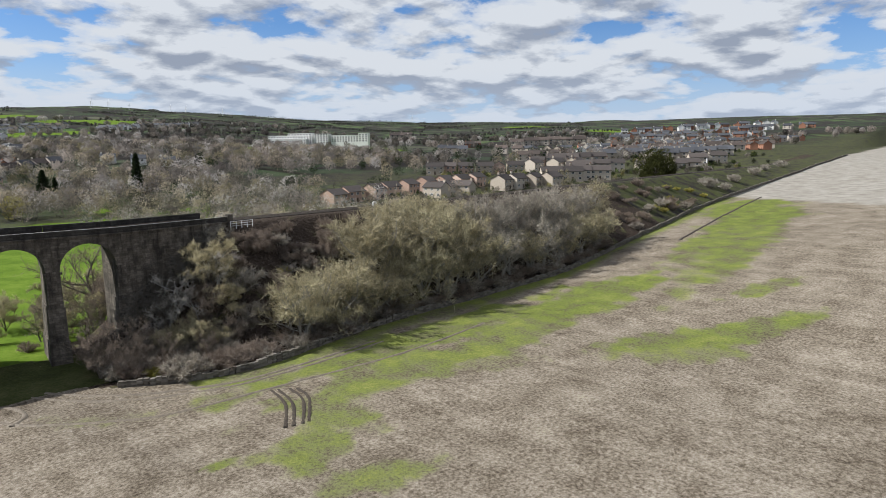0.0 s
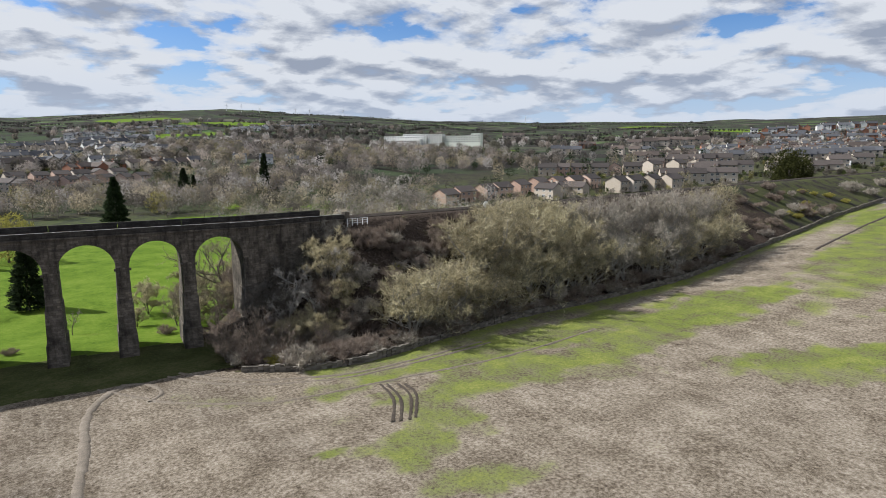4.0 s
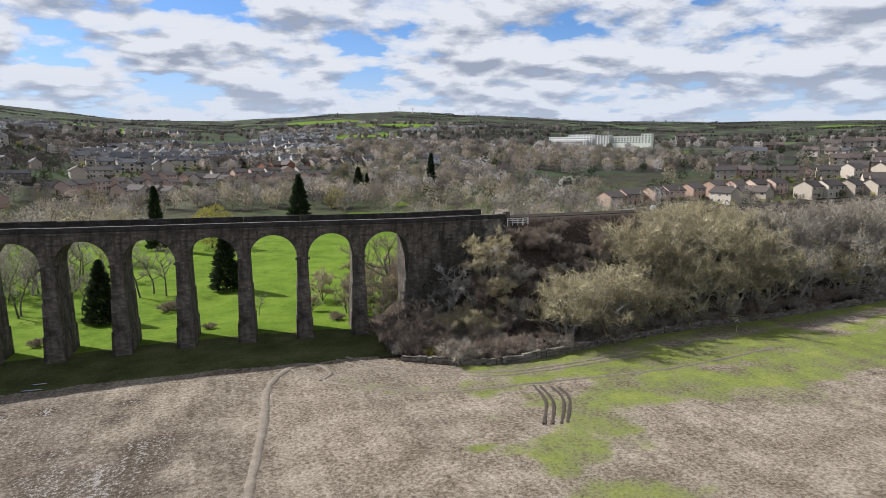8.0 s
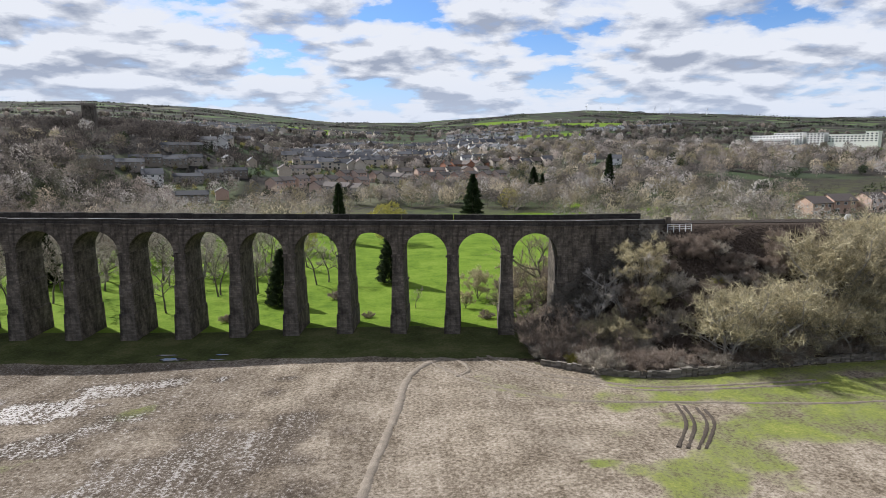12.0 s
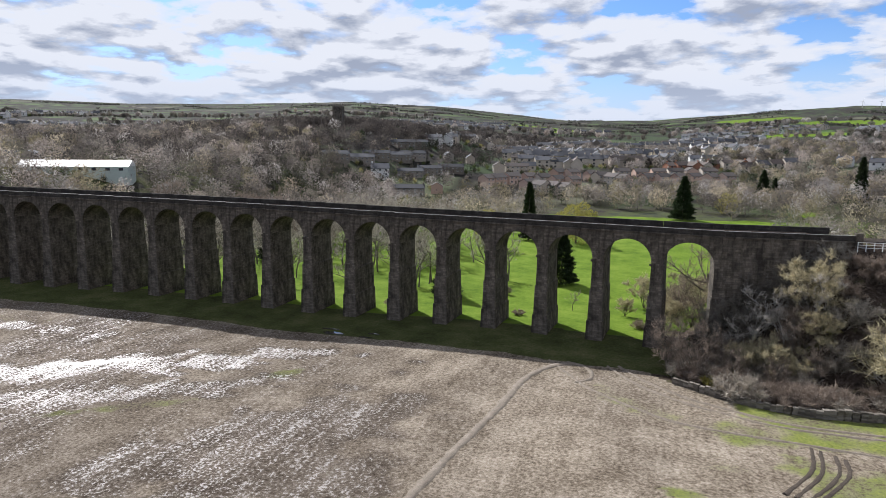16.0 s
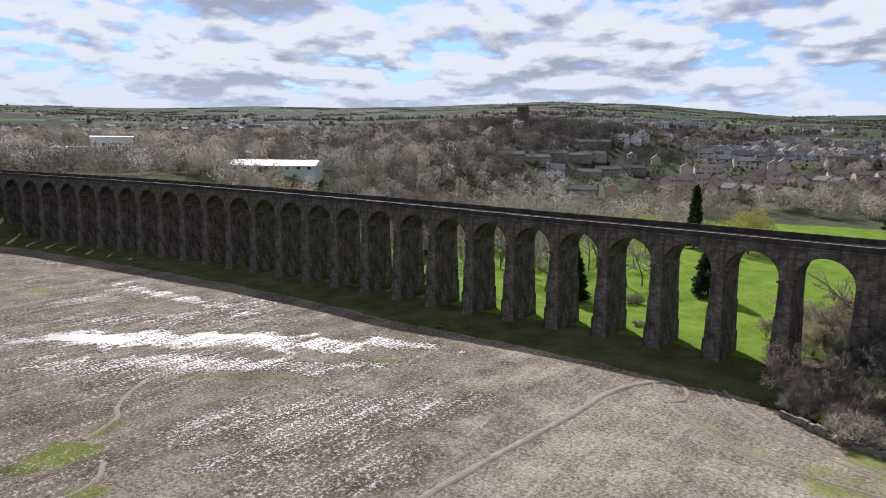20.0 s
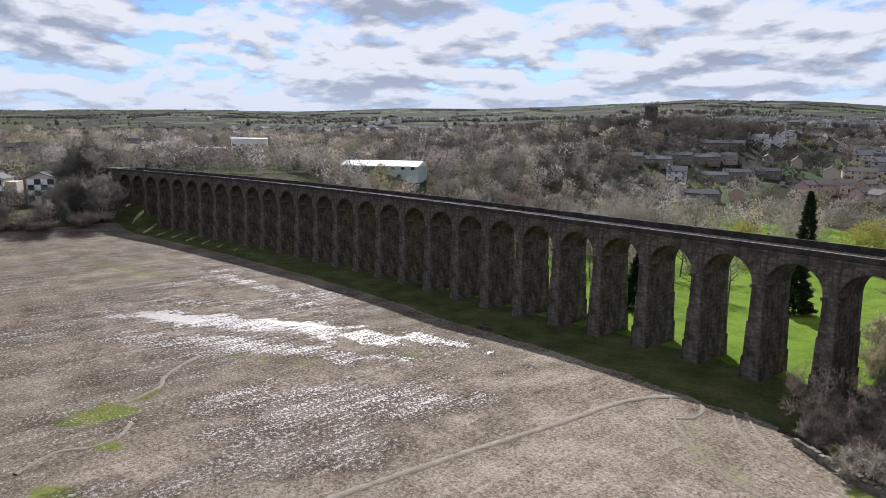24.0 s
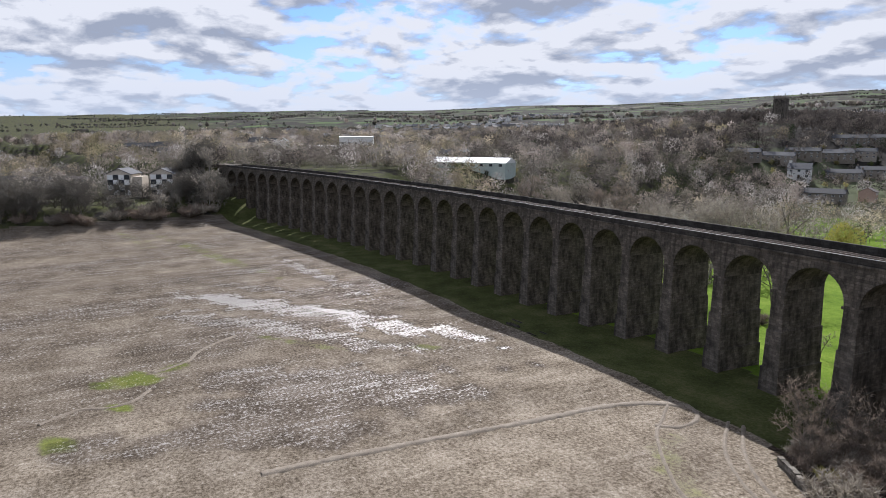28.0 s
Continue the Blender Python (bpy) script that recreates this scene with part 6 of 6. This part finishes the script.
def make_shed(name, label, x, y, turn, long, deep, eaves, rise, roofm, wallm, lift=0.0):
    g = ground_at(x, y) + lift
    root = thing(name, pose(x, y, g, 0, 0, turn), label, "building")
    bm = boxed((-long / 2, long / 2, -deep / 2, deep / 2, -5, eaves))
    part("wall", bm, wallm, root)
    bm = bmesh.new()
    prism(bm, [(-deep / 2 - 0.5, eaves), (deep / 2 + 0.5, eaves), (0, eaves + rise)], -long / 2 - 0.4, long / 2 + 0.4)
    bmesh.ops.rotate(bm, verts=bm.verts, matrix=Matrix.Rotation(math.pi / 2, 3, "Z"))
    bmesh.ops.recalc_face_normals(bm, faces=bm.faces)
    part("roof", bm, roofm, root)
    n = int(long / 5)
    for c in range(n):
        place("window", shared("shed_window", lambda: boxed((-0.9, 0.9, -0.06, 0.02, 0, 1.3)), PANE), None, root, m=pose(-long / 2 + long * (c + 0.5) / n, -deep / 2, eaves * 0.45))
    return root


def make_flats(x, y, turn, top):
    """A tall narrow block of flats whose front is chequered in white and dark panels."""
    g = ground_at(x, y)
    h = top - g
    root = thing("flats", pose(x, y, g, 0, 0, turn), "stone block of flats with a chequered white and dark panelled front", "flats", "chequered flats")
    bm = bmesh.new()
    prism(bm, [(-5.5, -3), (5.5, -3), (5.5, h - 2.6), (0, h - 0.2), (-5.5, h - 2.6)], -7, 7)
    bmesh.ops.recalc_face_normals(bm, faces=bm.faces)
    part("wall", bm, BUFF, root)
    bm = bmesh.new()
    for s in (-1, 1):
        prism(bm, [(s * 6, h - 2.85), (s * 6, h - 2.6), (0, h + 0.05), (0, h - 0.2)], -7.4, 7.4)
    bmesh.ops.recalc_face_normals(bm, faces=bm.faces)
    part("roof", bm, TILE_SLATE, root)
    rows = int((h - 3.4) / 2.4)
    for r in range(rows):
        for c in range(4):
            dark = (r + c) % 2
            place("panel", shared("panel_%d" % dark, lambda: boxed((-1.22, 1.22, -0.12, 0.05, 0.03, 2.35)), PANE if dark else FRAME_WHITE), None, root, m=pose(-3.75 + 2.5 * c, -7, h - 5.3 - 2.4 * r))
    part("stair_wing", boxed((5.5, 9.5, -4, 5, -3, h - 4)), BUFF, root)


def make_turbine(x, y, high):
    g = ground_at(x, y)
    root = thing("wind_turbine", pose(x, y, g - 4, 0, 0, 30), "slim white wind turbine on the skyline hill", "turbine", "wind turbines")
    bm = bmesh.new()
    bmesh.ops.create_cone(bm, cap_ends=True, segments=8, radius1=1.3, radius2=0.8, depth=high, matrix=Matrix.Translation((0, 0, high / 2)))
    part("tower", bm, FRAME_WHITE, root)
    part("nacelle", boxed((-1, 1, -2, 3, high, high + 2)), FRAME_WHITE, root)
    for i in range(3):
        bm = bmesh.new()
        prism(bm, [(-0.8, 0), (0.8, 0), (0.3, high * 0.5), (-0.2, high * 0.5)], -2.6, -2.2)
        part("blade", bm, FRAME_WHITE, root, m=pose(0, 0, high + 1, 0, 20 + 120 * i, 0))


def make_post(name, label, x, y, high, disc):
    g = ground_at(x, y)
    root = thing(name, pose(x, y, g), label, "signal")
    bm = bmesh.new()
    bmesh.ops.create_cone(bm, cap_ends=True, segments=8, radius1=0.12, radius2=0.1, depth=high + 1, matrix=Matrix.Translation((0, 0, (high - 1) / 2)))
    part("post", bm, STEEL, root)
    bm = bmesh.new()
    if disc:
        bmesh.ops.create_cone(bm, cap_ends=True, segments=16, radius1=0.75, radius2=0.75, depth=0.15, matrix=pose(0, -0.2, high - 0.4, 90))
    else:
        box(bm, -0.5, 0.5, -0.3, 0.1, high - 2.2, high)
    part("board", bm, FRAME_WHITE, root)


make_hospital()
make_church()
make_shed("warehouse", "long low warehouse with a pale metal roof", -233, 210, 31, 43, 14, 3.2, 2.6, METAL_SHEET, RENDER_GREEN)
make_shed("white_house", "boxy white-rendered building beyond the railway", -405, 216, 62, 25, 12, 10, 0.6, METAL_SHEET, RENDER_WHITE, 1)
make_shed("outbuilding", "low white flat-roofed outbuilding", -400, 187, 62, 19, 8, 4.5, 0.4, METAL_SHEET, RENDER_WHITE, 1)
make_flats(-292, 48, 66, 3.6)
make_flats(-286, 66, 66, 3.6)
for tx, ty, th in ((900, 3350, 32), (960, 3300, 34), (1070, 3350, 30), (1230, 3250, 33), (1300, 3230, 30), (1480, 3200, 34), (2350, 2700, 34)):
    make_turbine(tx, ty, th)
make_post("railway_sign", "white disc sign on a post beside the line", 74, 113.2, 3.4, True)
make_post("railway_signal", "tall signal post with a white head beside the line", 330, 147, 7.5, False)

WATER = material("puddle_water", [(0.03, 0.028, 0.024), (0.06, 0.055, 0.048)], 0.8, rough=0.04, bump=0, spec=0.6)


def make_puddle(x, y, rx, ry, seed):
    rnd = random.Random(seed)
    g = ground_at(x, y) + 0.14
    n = 22
    ring = [(x + rx * math.cos(6.283 * i / n) * rnd.uniform(0.7, 1.15), y + ry * math.sin(6.283 * i / n) * rnd.uniform(0.6, 1.2)) for i in range(n)]
    verts = [(x, y, g)] + [(a, b, g - 0.01) for a, b in ring] + [(a, b, g - 0.3) for a, b in ring]
    faces = [(0, 1 + i, 1 + (i + 1) % n) for i in range(n)] + [(1 + i, 1 + n + i, 1 + n + (i + 1) % n, 1 + (i + 1) % n) for i in range(n)]
    tagged(place("puddle", mesh_of("puddle", verts, faces), WATER), "shallow puddle reflecting the sky in shaded grass", "puddle", "puddles by the viaduct")


for i, (x, y, rx, ry) in enumerate(((-52.0, 102.6, 2.2, 0.8), (-54.0, 105.2, 1.8, 0.3), (-44.5, 101.5, 1.6, 0.25), (-44, 104.0, 1.2, 0.2))):
    make_puddle(x, y, rx, ry, i)


def make_fence(x, y, turn, n):
    root = thing("railing", pose(x, y, ground_at(x, y), 0, 0, turn), "short pale metal railing at the parapet's end", "railing")
    for i in range(n + 1):
        part("post", boxed((i * 1.2 - 0.05, i * 1.2 + 0.05, -0.05, 0.05, -0.3, 1.5)), METAL_SHEET, root)
    for z in (0.55, 1.0, 1.42):
        part("rail", boxed((-0.05, n * 1.2 + 0.05, 0.055, 0.10, z, z + 0.08)), METAL_SHEET, root)


make_fence(38.2, 112.2, 5, 4)
